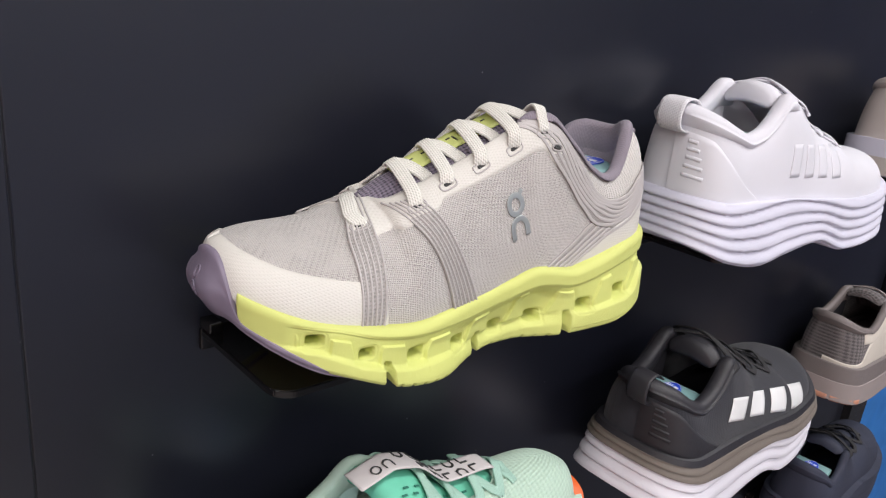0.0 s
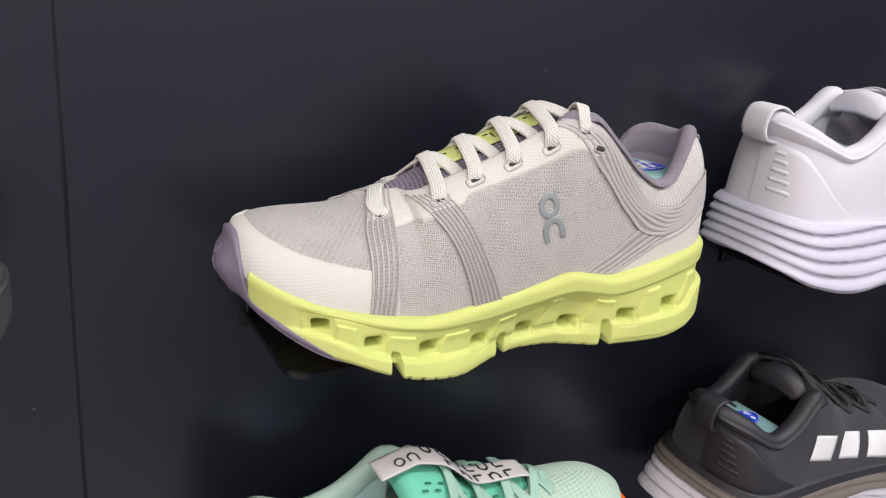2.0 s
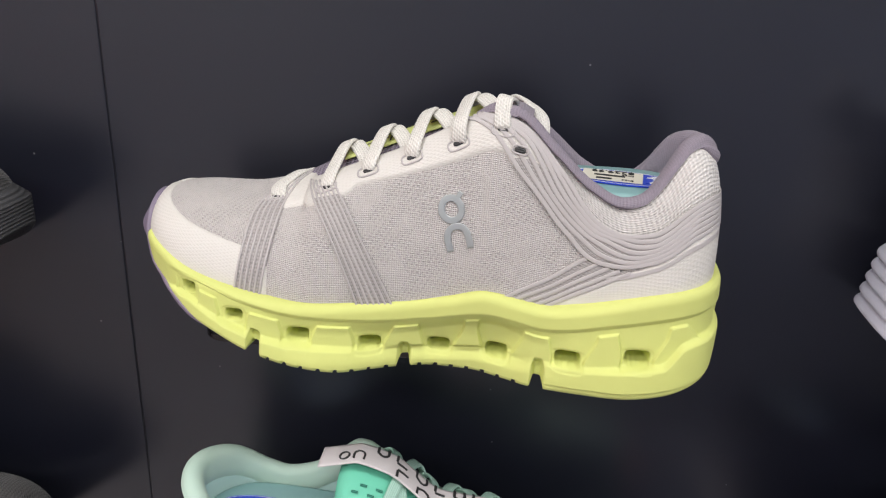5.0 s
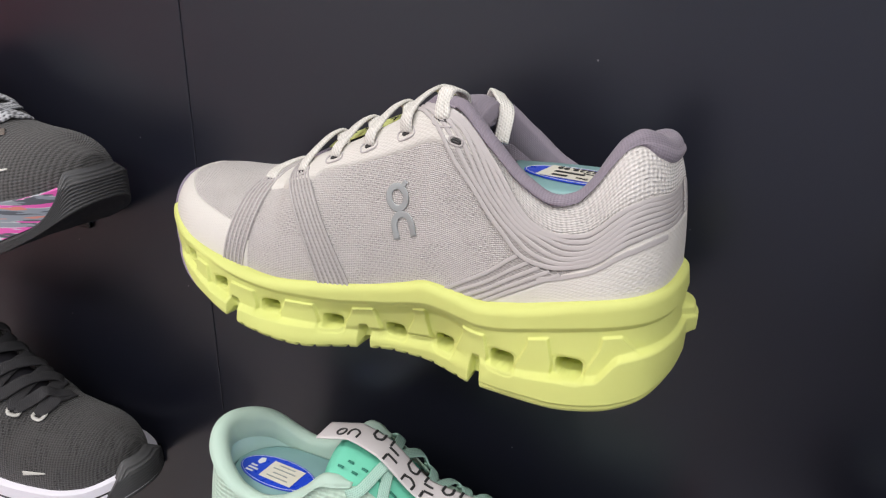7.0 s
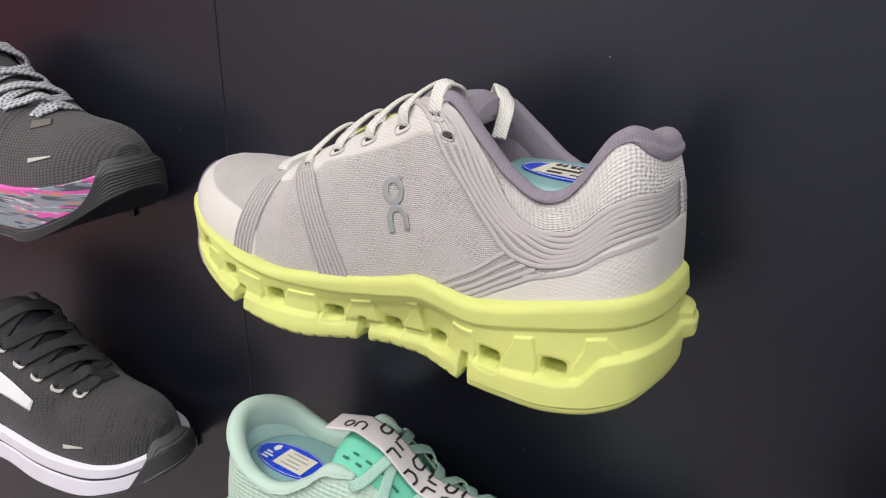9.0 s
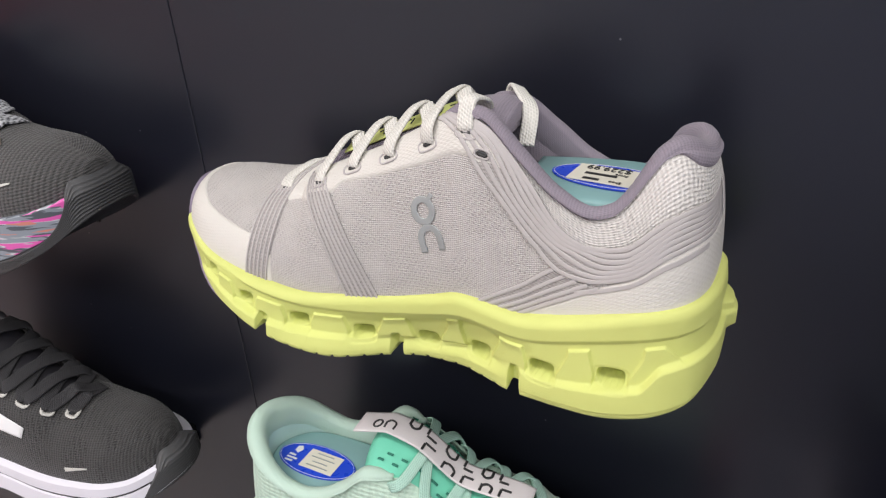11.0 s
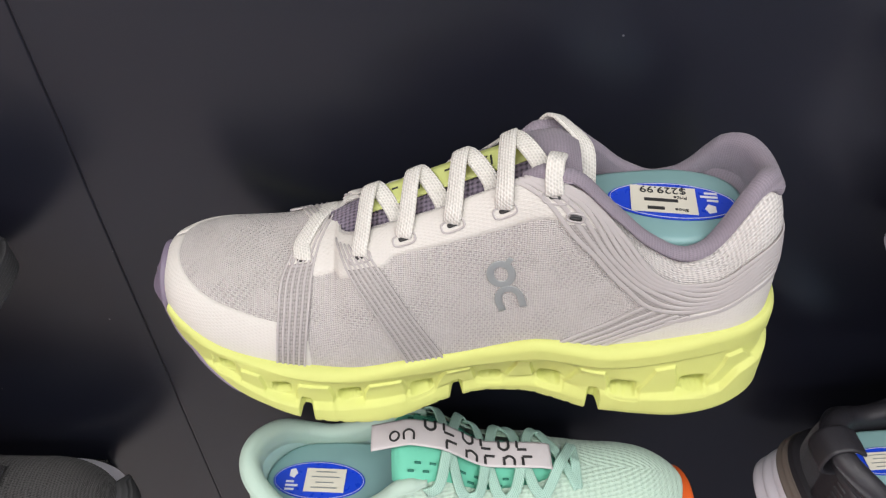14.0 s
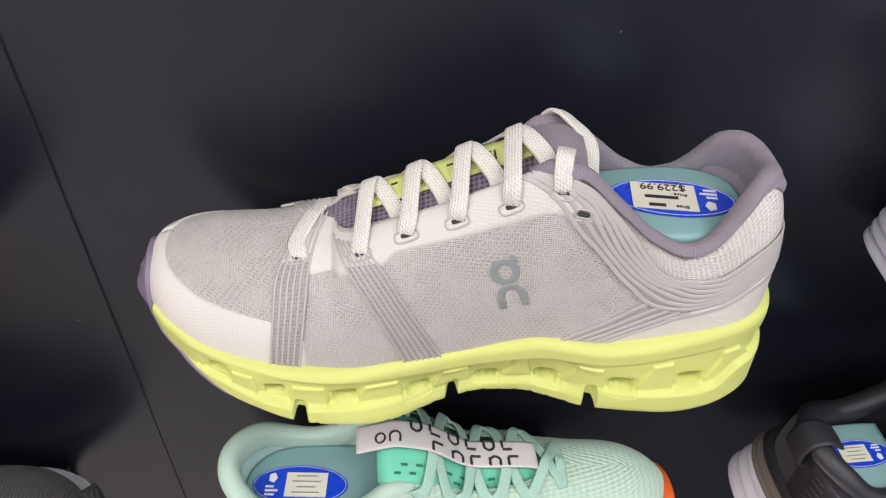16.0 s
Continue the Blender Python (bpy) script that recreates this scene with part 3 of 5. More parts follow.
slab("wall_end_post", (WALL_END, -0.012, 0), (WALL_END + 0.075, 0.03, 2.7), "acrylic")
slab("backdrop", (WALL_END + 0.075, 0.012, 0), (WALL_END + 1.2, 0.03, 2.7), "poster")
display = tagged(new("display_wall"), "blue-black laminate display wall with a thin vertical joint", "wall", kind="structure")
for x0, x1 in ((-2.4, SEAM_X - 0.0002), (SEAM_X + 0.0002, WALL_END)):
    p = part("wall_panel", block(x1 - x0, 0.018, 2.6, 0.0008, 2), "wall", display)
    p.matrix_basis = Matrix.Translation(((x0 + x1) / 2, 0.009, 1.4))
p = part("joint_strip", block(0.006, 0.006, 2.6, 0, 0), "seam", display)
p.matrix_basis = Matrix.Translation((SEAM_X, 0.0037, 1.4))


def toe_guard(f, ob, climb, bulge, material, label="", reach=0.36, thick=0.0010, fade=(0.016, 0.04), grooves=0, sink=0.0026, slope=0.45):
    """A rubber wrap round the toe, up to the curve climb."""
    sn = np.linspace(0, reach, 70)
    s = np.concatenate([sn[::-1], sn[1:]])
    side = np.concatenate([-np.ones(70), np.ones(69)])
    x, y = f.plan(s, side)
    nx, ny = outward(x, y)
    nx[[0, -1]], ny[[0, -1]] = nx[[1, -2]], ny[[1, -2]]
    sgn = np.where(nx * (x - 0.05) + ny * y < 0, -1, 1)
    nx, ny = nx * sgn, ny * sgn
    zt, zb = climb(x, y), f.base(x) - 0.0012
    rows = []
    face = [(k, 1.0 - (1.1 if grooves and i % 3 == 0 else 0.0)) for i, k in enumerate(np.linspace(0.92, 0.08, 29 if grooves else 12))]
    for k, lift in [(1.0, -5.0), (1.0, 0.3), (0.97, 0.8)] + face + [(0.04, 0.6), (0.0, 0.2), (0.0, -3.0)]:
        z = zb + (zt - zb) * k
        h = np.clip((z - f.base(x)) / (f.lip(x) - f.base(x)), 0, 1)
        over = np.clip(z - f.lip(x), 0, None)
        o = np.array([bulge(v) for v in h]) + lift * thick - over * slope - sink * step(x, *fade)
        rows.append(np.stack([x + nx * o, y + ny * o, z], -1))
    return part("toe_bumper", sheet(np.stack(rows, 1), flip=True), material, ob, label)


# ---- the lime-soled shoe ----
def running_shoe_lime():
    f = main_form()
    ob = tagged(new("running_shoe"), "pale grey knit running shoe with lime foam sole on shelf", "shoe")
    ob.matrix_basis = Matrix.Translation((0.0125, -0.0594, SHELF + 0.0015)) @ pose(0, 0, 0, 0, 0, -2.5) @ Matrix.Translation((-0.14, 0, 0))
    part("upper", upper_mesh(f), "mesh_grey", ob)

    holes = ((0.0349, 0.0329), (0.0582, 0.0238), (0.0870, 0.0160), (0.1190, 0.0118), (0.1500, 0.0113), (0.1770, 0.0122), (0.2085, 0.0165), (0.2378, 0.0205))
    notches = (0.0685, 0.1345, 0.1960)
    groove = curve((0, 0.048), (0.02, 0.0415), (0.044, 0.0365), (0.068, 0.0292), (0.092, 0.0250), (0.118, 0.0240), (0.145, 0.0270), (0.173, 0.0325), (0.184, 0.0312), (0.197, 0.0292), (0.228, 0.0350), (0.25, 0.0395), (0.279, 0.0450))
    top_in = curve((0, -0.0015), (0.02, -0.0022), (0.063, -0.0026), (0.09, -0.0026), (0.11, -0.004), (0.133, -0.005), (0.156, -0.006), (0.17, -0.0045), (0.198, -0.004), (0.226, -0.001), (0.25, 0.0005), (0.279, 0.0005))
    band = curve((0, 0.0), (0.015, 0.0002), (0.04, 0.0026), (0.07, 0.0036), (0.09, 0.0022), (0.118, -0.0010), (0.145, -0.0030), (0.17, -0.0008), (0.196, 0.0018), (0.228, 0.0042), (0.25, 0.0036), (0.279, 0.0030))
    foot = curve((0, 0.0), (0.02, 0.0020), (0.035, 0.0040), (0.05, 0.0063), (0.065, 0.0085), (0.09, 0.0068), (0.108, 0.0036), (0.12, -0.0010), (0.135, -0.0068), (0.15, -0.0095), (0.165, -0.0090), (0.18, -0.0042), (0.192, 0.0012), (0.2, 0.0038),
                 (0.216, 0.0075), (0.234, 0.0098), (0.25, 0.0090), (0.279, 0.0055))
    shelf_z = curve((0, 0.034), (0.0349, 0.0285), (0.0582, 0.0192), (0.087, 0.0118), (0.118, 0.0098), (0.1475, 0.0108), (0.1755, 0.0130), (0.2085, 0.0135), (0.2385, 0.0168), (0.248, 0.0185), (0.256, 0.0285), (0.279, 0.0335))

    deep = curve((0, 0.0), (0.06, 0.0003), (0.087, 0.0017), (0.12, 0.0027), (0.15, 0.0046), (0.1775, 0.0062), (0.194, 0.0022), (0.2085, 0.0004), (0.279, 0.0))

    def base(x):
        z = f.base(x)
        for n in notches:
            z = z + 0.0048 * (1 - step(np.abs(x - n), 0.0016, 0.0038))
        return z

    def y_of(x, side):
        return side * f.half(x, side)

    def wide(x, z, side):
        """How far the sole stands out from its plan at this height."""
        top, b, g = f.lip(x), f.base(x), groove(x)
        u = np.clip((top - z) / 0.0045, 0, 1)
        q = np.clip((g - z) / np.maximum(g - b, 0.004), 0, 1)
        near = top_in(x) + (band(x) - top_in(x)) * np.sqrt(1 - (1 - u) ** 2)
        below = np.clip((shelf_z(x) + 0.0012 - z) / 0.0030, 0, 1)
        near = near + (foot(x) - band(x)) * (0.45 * q + 0.55 * below * below * (3 - 2 * below))
        h = np.clip((z - b) / np.maximum(top - b, 0.004), 0, 1)
        far = 0.0035 - 0.0022 * step(x, 0.24, 0.265) + 0.0022 * np.sin(np.pi * h**0.8) - 0.0022 * np.clip((h - 0.93) / 0.07, 0, 1) ** 2
        near = near - 0.0014 * np.clip(1 - (z - b) / 0.0022, 0, 1) ** 2 - 0.0010 * step(x, 0.19, 0.21) * (1 - step(z - b, 0.0032, 0.0038))
        round_heel = step(x, 0.262, 0.271)
        out = np.where(side < 0, near * (1 - 0.5 * round_heel) + far * 0.5 * round_heel, far)
        return out + np.clip((z - 0.052) * 0.14, -0.003, 0.0) * (1 - step(x, 0.012, 0.05)) * (1 - step(y_of(x, side), 0.0, 0.02))

    def detail(x, z, h, side):
        g, b, sh = groove(x), f.base(x), shelf_z(x)
        under = g - z
        live = step(x, 0.022, 0.030)
        d = 0.0006 * live * np.exp(-(under / 0.0006) ** 2)
        open_ = step(under, 0.0, 0.0012) * step(z, sh - 0.0008, sh + 0.0008)
        d = d - np.where(side > 0, 0.0045, 0.0) * step(x, 0.2630, 0.2650) * step(under, 0.006, 0.008) * (1 - step(under, 0.018, 0.020))
        d = d + 0.0080 * (1 - step(x, 0.006, 0.024)) * step(y_of(x, side), -0.0215, -0.010)
        plate = (1 - step(x + 0.8 * np.abs(z - 0.0275), 0.2635, 0.2645)) * step(x, 0.0265, 0.0285)
        for hx, hz in holes:
            plate = plate * step(np.abs(x - hx - 0.12 * (z - hz)) - 0.35 * np.clip(z - hz, 0, 0.01), 0.0062, 0.0073)
        d = d + live * (open_ * 0.0015 * (1 - 0.9 * plate * step(under, 0.0036, 0.0042)) + deep(x) * step(under, 0.0, 0.0085) * step(z, sh - 0.0075, sh + 0.0010) * (1 - 0.15 * plate))
        for hx, hz in holes:
            wide_x = 0.0039 if hx < 0.07 else (0.0054 if hx > 0.2 else 0.0049)
            tall = 0.0028 if hx < 0.07 else (0.0035 if hx > 0.2 else 0.0032)
            r = (np.abs(x - hx) / wide_x) ** 4 + (np.abs(z - hz) / tall) ** 4
            d = d + 0.0150 * (1 - step(r, 0.80, 1.20))
            d = d + 0.0004 * (1 - step((np.abs(x - hx) / (wide_x + 0.0016)) ** 4 + (np.abs(z - hz + 0.0006) / (tall + 0.0016)) ** 4, 0.7, 1.3))
        teeth = (np.mod(x, 0.0074) < 0.0018) & (x > 0.070) & (x < 0.192)
        d = d + np.where(teeth & (z - b < 0.0019), 0.0022, 0.0)
        for n in notches:
            d = d + 0.0055 * (1 - step(np.abs(x - n), 0.0010, 0.0034)) * (1 - step(h, 0.16, 0.30))
        return d

    part("midsole", sole_mesh(f, f.lip, base, None, detail, 1300, 180, 120, profile=wide), "lime", ob, "lime yellow foam midsole with rounded openings")

    edge = curve((-0.0485, 0.0), (-0.044, 0.0225), (-0.0392, 0.0272), (-0.036, 0.0312), (-0.033, 0.0362), (-0.030, 0.0422), (-0.0275, 0.0485), (-0.0264, 0.0530), (-0.0256, 0.0575), (-0.0245, 0.0608), (-0.0222, 0.0636), (-0.0185, 0.0652), (-0.012, 0.0655),
                 (-0.003, 0.0640), (0.005, 0.0595), (0.01, 0.0555), (0.02, 0.0500), (0.03, 0.0420), (0.04, 0.0320), (0.045, 0.0))

    def toe_out(x, y, z):
        """How far the bumper stands out from the plan, below the sole's upper edge."""
        front = step(y, -0.034, -0.012)
        o = -0.0012 + 0.0064 * front - 0.10 * np.clip(0.052 - z, 0, 0.03) * front - 0.0040 * np.clip((f.base(x) + 0.009 - z) / 0.009, 0, 1) ** 2 * front
        k = step(-y, 0.018, 0.028)
        return o * (1 - k) + k * (wide(x, np.maximum(z, f.base(x)), np.sign(y)) + 0.0006 - 0.003 * step(x, 0.036, 0.052))

    def bumper_column(s, sd):
        """One upright line of the bumper, from under the toe to its upper edge."""
        x, y = (float(q) for q in f.plan(s, sd))
        a, b = f.plan(max(s - 0.002, 0.0), sd), f.plan(s + 0.002, sd)
        n = np.array([sd * -(b[1] - a[1]), sd * (b[0] - a[0])]) / (math.hypot(b[0] - a[0], b[1] - a[1]) + 1e-12)
        n = np.array([-1.0, 0.0]) if s < 0.003 else n
        base_z, lip_z = float(f.base(x)) - 0.0010, float(f.lip(x))
        top = max(float(edge(y)), base_z + 0.0010 + 0.0030 * (1 - float(step(x, 0.026, 0.050))))
        v = np.linspace(0.0, 0.97, 60)
        skin = f.upper(s + 0 * v, v, sd) + f.upper_normal(s + 0 * v, v, sd) * 0.0028
        col = []
        for z in np.linspace(base_z, top, 22):
            low = np.array([x, y]) + n * float(toe_out(x, y, z))
            i = min(int(np.searchsorted(skin[:, 2], z)), 59)
            m = float(step(z, lip_z - 0.004, lip_z + 0.008))
            col.append(np.append(low * (1 - m) + skin[i, :2] * m, z))
        col = np.array(col)
        inward = np.array([-n[0], -n[1], 0.0]) * 0.0030
        return np.vstack([col[:1] + inward, col, col[-1:] + inward * 0.25 + [0, 0, 0.0004], col[-1:] + inward])

    run = np.linspace(0.0, 0.285, 90)
    columns = [bumper_column(s, -1) for s in run[::-1]] + [bumper_column(s, 1) for s in run[1:]]
    grid = np.array(columns)
    for _ in range(3):
        grid[1:-1] = 0.25 * grid[:-2] + 0.5 * grid[1:-1] + 0.25 * grid[2:]
    bumper = part("toe_bumper", sheet(grid), "purple", ob, "smooth purple rubber toe bumper")

    def on_toe(y, z):
        """A point on the bumper's face, and the way it faces."""
        face = grid[:, 1:-2].reshape(-1, 3)
        P, N = [], []
        for yy, zz in zip(np.atleast_1d(y), np.atleast_1d(z)):
            d = (face[:, 1] - yy) ** 2 + (face[:, 2] - zz) ** 2
            w = 1 / (np.sort(d)[:6] + 1e-9)
            P.append([np.average(face[np.argsort(d)[:6], 0], weights=w), yy, zz])
            N.append([-0.9, -0.35, 0.15])
        return np.array(P), np.array(N)
    a = np.linspace(0, 2 * np.pi, 25)
    P, N = on_toe(-0.0080 + 0.0019 * np.cos(a), 0.0560 + 0.0023 * np.sin(a))
    part("embossed_ring", ribbon(P, N, 0.0009, 0.0007, 0.0002, 6, caps=False), "purple", bumper)
    q = smooth_path([(-0.0059, 0.0465), (-0.0059, 0.0500), (-0.0072, 0.0518), (-0.0090, 0.0518), (-0.0102, 0.0500), (-0.0102, 0.0465)], 25)
    P, N = on_toe(q[:, 0], q[:, 1])
    part("embossed_arch", ribbon(P, N, 0.0009, 0.0007, 0.0002, 6), "purple", bumper)

    for sd in (-1, 1):
        part("toe_cap", skin_patch(f, 0.004, 0.334, lambda s: 0 * s, curve((0, 0.995), (0.088, 0.995), (0.096, 0.93), (0.108, 0.80), (0.13, 0.66), (0.16, 0.55), (0.20, 0.46), (0.242, 0.41), (0.291, 0.355), (0.300, 0.345), (0.3205, 0.30), (0.334, 0.27)), sd, 0.0007, 90, 30), "film_white", ob, "white textured toe overlay")
        part("eyestay", skin_patch(f, 0.300, 0.612, curve((0.300, 0.575), (0.318, 0.58), (0.386, 0.605), (0.420, 0.612), (0.426, 0.62), (0.434, 0.665), (0.485, 0.640), (0.545, 0.610), (0.612, 0.600)), curve((0.300, 0.60), (0.313, 0.75), (0.333, 0.975), (0.352, 0.985), (0.612, 0.985)), sd, 0.0009, 120, 16), "film_white", ob, "smooth white eyestay")
        part("heel_counter", skin_patch(f, 0.62, 1.0, lambda s: 0 * s, curve((0.62, 0.005), (0.655, 0.06), (0.71, 0.17), (0.76, 0.28), (0.80, 0.31), (0.867, 0.30), (0.93, 0.33), (1, 0.35)), sd, 0.0006, 60, 14), "film_white", ob, "white textured heel overlay")
        part("ankle_panel", skin_patch(f, 0.60, 1.0, curve((0.60, 0.86), (0.648, 0.76), (0.669, 0.710), (0.685, 0.645), (0.698, 0.582), (0.716, 0.530), (0.741, 0.510), (0.770, 0.525), (0.823, 0.485), (0.867, 0.442), (0.924, 0.460), (1, 0.52)), lambda s: 0.97 + 0 * s, sd, 0.0004, 60, 14), "mesh_pale", ob, "pale coarse mesh ankle panel")
        strap_between(f, ob, [(0.332, 0.985), (0.312, 0.76), (0.299, 0.60), (0.294, 0.36), (0.286, 0.0)], [(0.366, 0.985), (0.352, 0.80), (0.344, 0.60), (0.339, 0.40), (0.326, 0.0)], sd, 6, (0.30, 1.0))
        strap_between(f, ob, [(0.370, 0.88), (0.384, 0.65), (0.399, 0.46), (0.434, 0.05), (0.440, 0.0)], [(0.405, 0.84), (0.419, 0.64), (0.446, 0.32), (0.477, 0.05), (0.484, 0.0)], sd, 7, (0.22, 1.0))
        strap_between(f, ob, [(0.590, 0.02), (0.602, 0.055), (0.650, 0.200), (0.686, 0.325)], [(0.645, 0.01), (0.660, 0.060), (0.712, 0.165), (0.758, 0.25)], sd, 5, (0.0, 1.0), steps=50, lift=0.0007, flat=0.0017)
        strap_between(f, ob, [(0.557, 0.95), (0.580, 0.72), (0.606, 0.54), (0.640, 0.45), (0.666, 0.380), (0.681, 0.326), (0.700, 0.296), (0.729, 0.284), (0.767, 0.296), (0.823, 0.290), (0.870, 0.280), (0.928, 0.303), (0.9995, 0.329)],
                      [(0.592, 0.94), (0.617, 0.84), (0.648, 0.79), (0.669, 0.740), (0.685, 0.675), (0.698, 0.612), (0.716, 0.560), (0.741, 0.540), (0.770, 0.555), (0.823, 0.515), (0.867, 0.472), (0.924, 0.490), (0.9995, 0.549)], sd, 7, (0.36, 1.0), steps=120, flat=0.0019)
        strap_between(f, ob, [(0.715, 0.190), (0.767, 0.232), (0.824, 0.238), (0.871, 0.230), (0.93, 0.252), (0.9995, 0.278)], [(0.715, 0.225), (0.767, 0.266), (0.824, 0.270), (0.871, 0.260), (0.93, 0.284), (0.9995, 0.308)], sd, 0, steps=60, under="rib", name="heel_band")
        strap_between(f, ob, [(0.557, 0.95), (0.580, 0.72), (0.606, 0.54), (0.650, 0.44), (0.690, 0.345)], [(0.592, 0.94), (0.617, 0.82), (0.644, 0.735), (0.678, 0.645), (0.709, 0.580)], sd, 0, (0.0, 0.72), under="film_white", lift=0.0008, name="strap_base")

    t = Tongue([(0.078, 0.0790), (0.0955, 0.0880), (0.11, 0.0940), (0.137, 0.1055), (0.156, 0.1130), (0.168, 0.1175), (0.177, 0.1185), (0.184, 0.1155)],
               [(0.078, 0.012), (0.1, 0.018), (0.13, 0.022), (0.16, 0.026), (0.178, 0.027), (0.186, 0.022)], tilt=0.006)
    t.build(ob, 0.080, 0.166, "purple_mesh", "tongue")
    t.build(ob, 0.163, 0.184, "purple_cloth", "tongue_top", 0.0065, 0.001)
    xs = np.linspace(0.0985, 0.163, 40)
    part("tongue_tape", ribbon(np.stack([xs, 0 * xs - 0.0050, t.z(xs) + 0.0008], -1), np.tile([-0.45, -0.25, 1.0], (40, 1)), 0.0130, 0.0012, 0, 8), "lime_tape", ob, "lime tape with small dark marks")
    tape = ob.children[-1]
    for i in range(16):
        if i % 4 == 3:
            continue
        bx = np.linspace(0.1005 + 0.0037 * i, 0.1012 + 0.0037 * i, 3) if i % 2 else np.linspace(0.1005 + 0.0037 * i, 0.1030 + 0.0037 * i, 3)
        part("printed_bar", ribbon(np.stack([bx, 0 * bx - 0.0056 + (0 if i % 2 else 0.0022), t.z(bx) + 0.0015 + (0 if i % 2 else 0.0005)], -1), np.tile([-0.45, -0.25, 1.0], (3, 1)), 0.0052 if i % 2 else 0.0009, 0.0003, 0, 6, 5.0), "ink_and_shade", tape)

    eyes = [(0.328, 0.730), (0.400, 0.768), (0.4475, 0.805), (0.4965, 0.793), (0.5465, 0.760), (0.594, 0.775)]
    far_eyes = [(a - 0.020, b) for a, b in eyes]
    n = len(eyes)
    for sd in (-1, 1):
        e = eyes[-1]
        r = np.array(f.rim_at(e[0], sd), float)
        pa, na = f.upper(e[0], e[1], sd), f.upper_normal(e[0], e[1], sd)
        P = smooth_path([pa - na * 0.002, pa + na * 0.0012, f.upper(e[0] + 0.003, 0.93, sd) + na * 0.0026, r + [0.002, 0, 0.0056], r * [1, 0.7, 1] + [0.004, 0, 0.0035], r * [1, 0.45, 1] + [0.003, 0, -0.004] if sd < 0 else r * [1, -0.35, 1] + [0.012, 0, -0.014]], 44)
        if sd > 0:
            g = np.array(f.rim_at(e[0] + 0.012, sd), float)
            P = smooth_path([pa - na * 0.002, pa + na * 0.0012, f.upper(e[0] + 0.006, 0.93, sd) + na * 0.0026, g + [0.001, 0, 0.0060], g * [1, 0.6, 1] + [0.006, 0, 0.0058], g * [1, 0.1, 1] + [0.013, 0, 0.0005], g * [1, -0.4, 1] + [0.014, 0, -0.012]], 44)
        out = np.array([0, sd * 1.0, 0.15])
        N = smooth_path([na, na, na * 0.7 + out * 0.3, np.array([0.1, 0.2 * sd, 1.0]), np.array([0.1, -0.5 * sd, 0.9]), np.array([0.1, -0.5 * sd, 0.8])], 44)
        part("lace", ribbon(P, N, 0.0070, 0.0019, 0, 12, 3.5), "lace", ob)
    A, NA = on_upper(f, [(eyes[0][0], eyes[0][1] - 0.03), (eyes[0][0] + 0.001, eyes[0][1]), (0.327, 0.80), (0.335, 0.89), (0.345, 0.985)], -1, 30, 0.0015)
    B, NB = on_upper(f, [(0.350, 0.97), (0.353, 0.90), (0.353, 0.80)], 1, 12, 0.0008)
    A[0] -= NA[0] * 0.003
    A[1] -= NA[1] * 0.0015
    part("lace", ribbon(smooth_path(np.vstack([A, B]), 50), smooth_path(np.vstack([NA, NB]), 50), 0.0076, 0.0019, 0, 12, 3.5), "lace", ob)
    for i in range(1, n - 1):
        lace(f, t, ob, (*far_eyes[i], 1), (*eyes[i + 1], -1), "lace", 0.0072, 0.0019, lift=0.0, high=0.0062 if i == n - 2 else 0.0030 + 0.0008 * i, tuck=True)
        lace(f, t, ob, (*eyes[i], -1), (*far_eyes[i + 1], 1), "lace", 0.0072, 0.0019, lift=0.0014, high=0.0036 + 0.0008 * i, tuck=True)
    # Each eyelet's opening is a dark ring that paints the shade inside it.
    for sd in (-1, 1):
        for i, (a, b) in enumerate(eyes if sd < 0 else far_eyes):
            skin_ring(f, a, b - 0.03, sd, 0.0096, 0.0046, 0.0009, "rib", ob, "eyelet", 0.0009)
            skin_ring(f, a, b - 0.022, sd, 0.0036, 0.0010, 0.0012, "ink_and_shade", ob, "eyelet_hole", 0.0009)
        hs, hv = (float(k[0]) for k in ((0.6125,), (0.651,)))
        skin_ring(f, hs, hv, sd, 0.0066, 0.0034, 0.0009, "rib", ob, "eyelet", 0.0012)
        skin_ring(f, hs, hv, sd, 0.0036, 0.0010, 0.0014, "ink_and_shade", ob, "eyelet_hole", 0.0012)
    collar(f, ob, 0.160, 0.0038, 0.0046, "purple_cloth", v_side=0.955, v_heel=0.72, heel_run=0.011)
    lining(f, ob, 0.165, "purple_cloth")

    # the maker's mark, tilted: a ring with a tick, above an arch
    def mark(pts, name, width, closed=False):
        q = np.array(pts, float)
        s, v = find_sv(f, 0.1528 + 0.958 * q[:, 0] - 0.270 * q[:, 1], 0.0775 + 0.270 * q[:, 0] + 0.958 * q[:, 1], -1)
        part(name, ribbon(f.upper(s, v, -1), f.upper_normal(s, v, -1), width, 0.0004, 0.0005, 8, 8.0, caps=not closed), "logo_grey", ob)
    mark([(0.0044 * math.cos(a), 0.0049 * math.sin(a)) for a in np.linspace(0, 2 * np.pi, 41)], "logo_ring", 0.0030, True)
    mark(np.stack([np.linspace(0.0030, 0.0058, 8), np.linspace(0.0038, 0.0064, 8)], -1), "logo_tick", 0.0022)
    mark(smooth_path([(-0.0042, -0.0183), (-0.0042, -0.0115), (-0.0018, -0.0080), (0.0024, -0.0080), (0.0048, -0.0112), (0.0050, -0.0178)], 30), "logo_arch", 0.0030)
    return ob, f


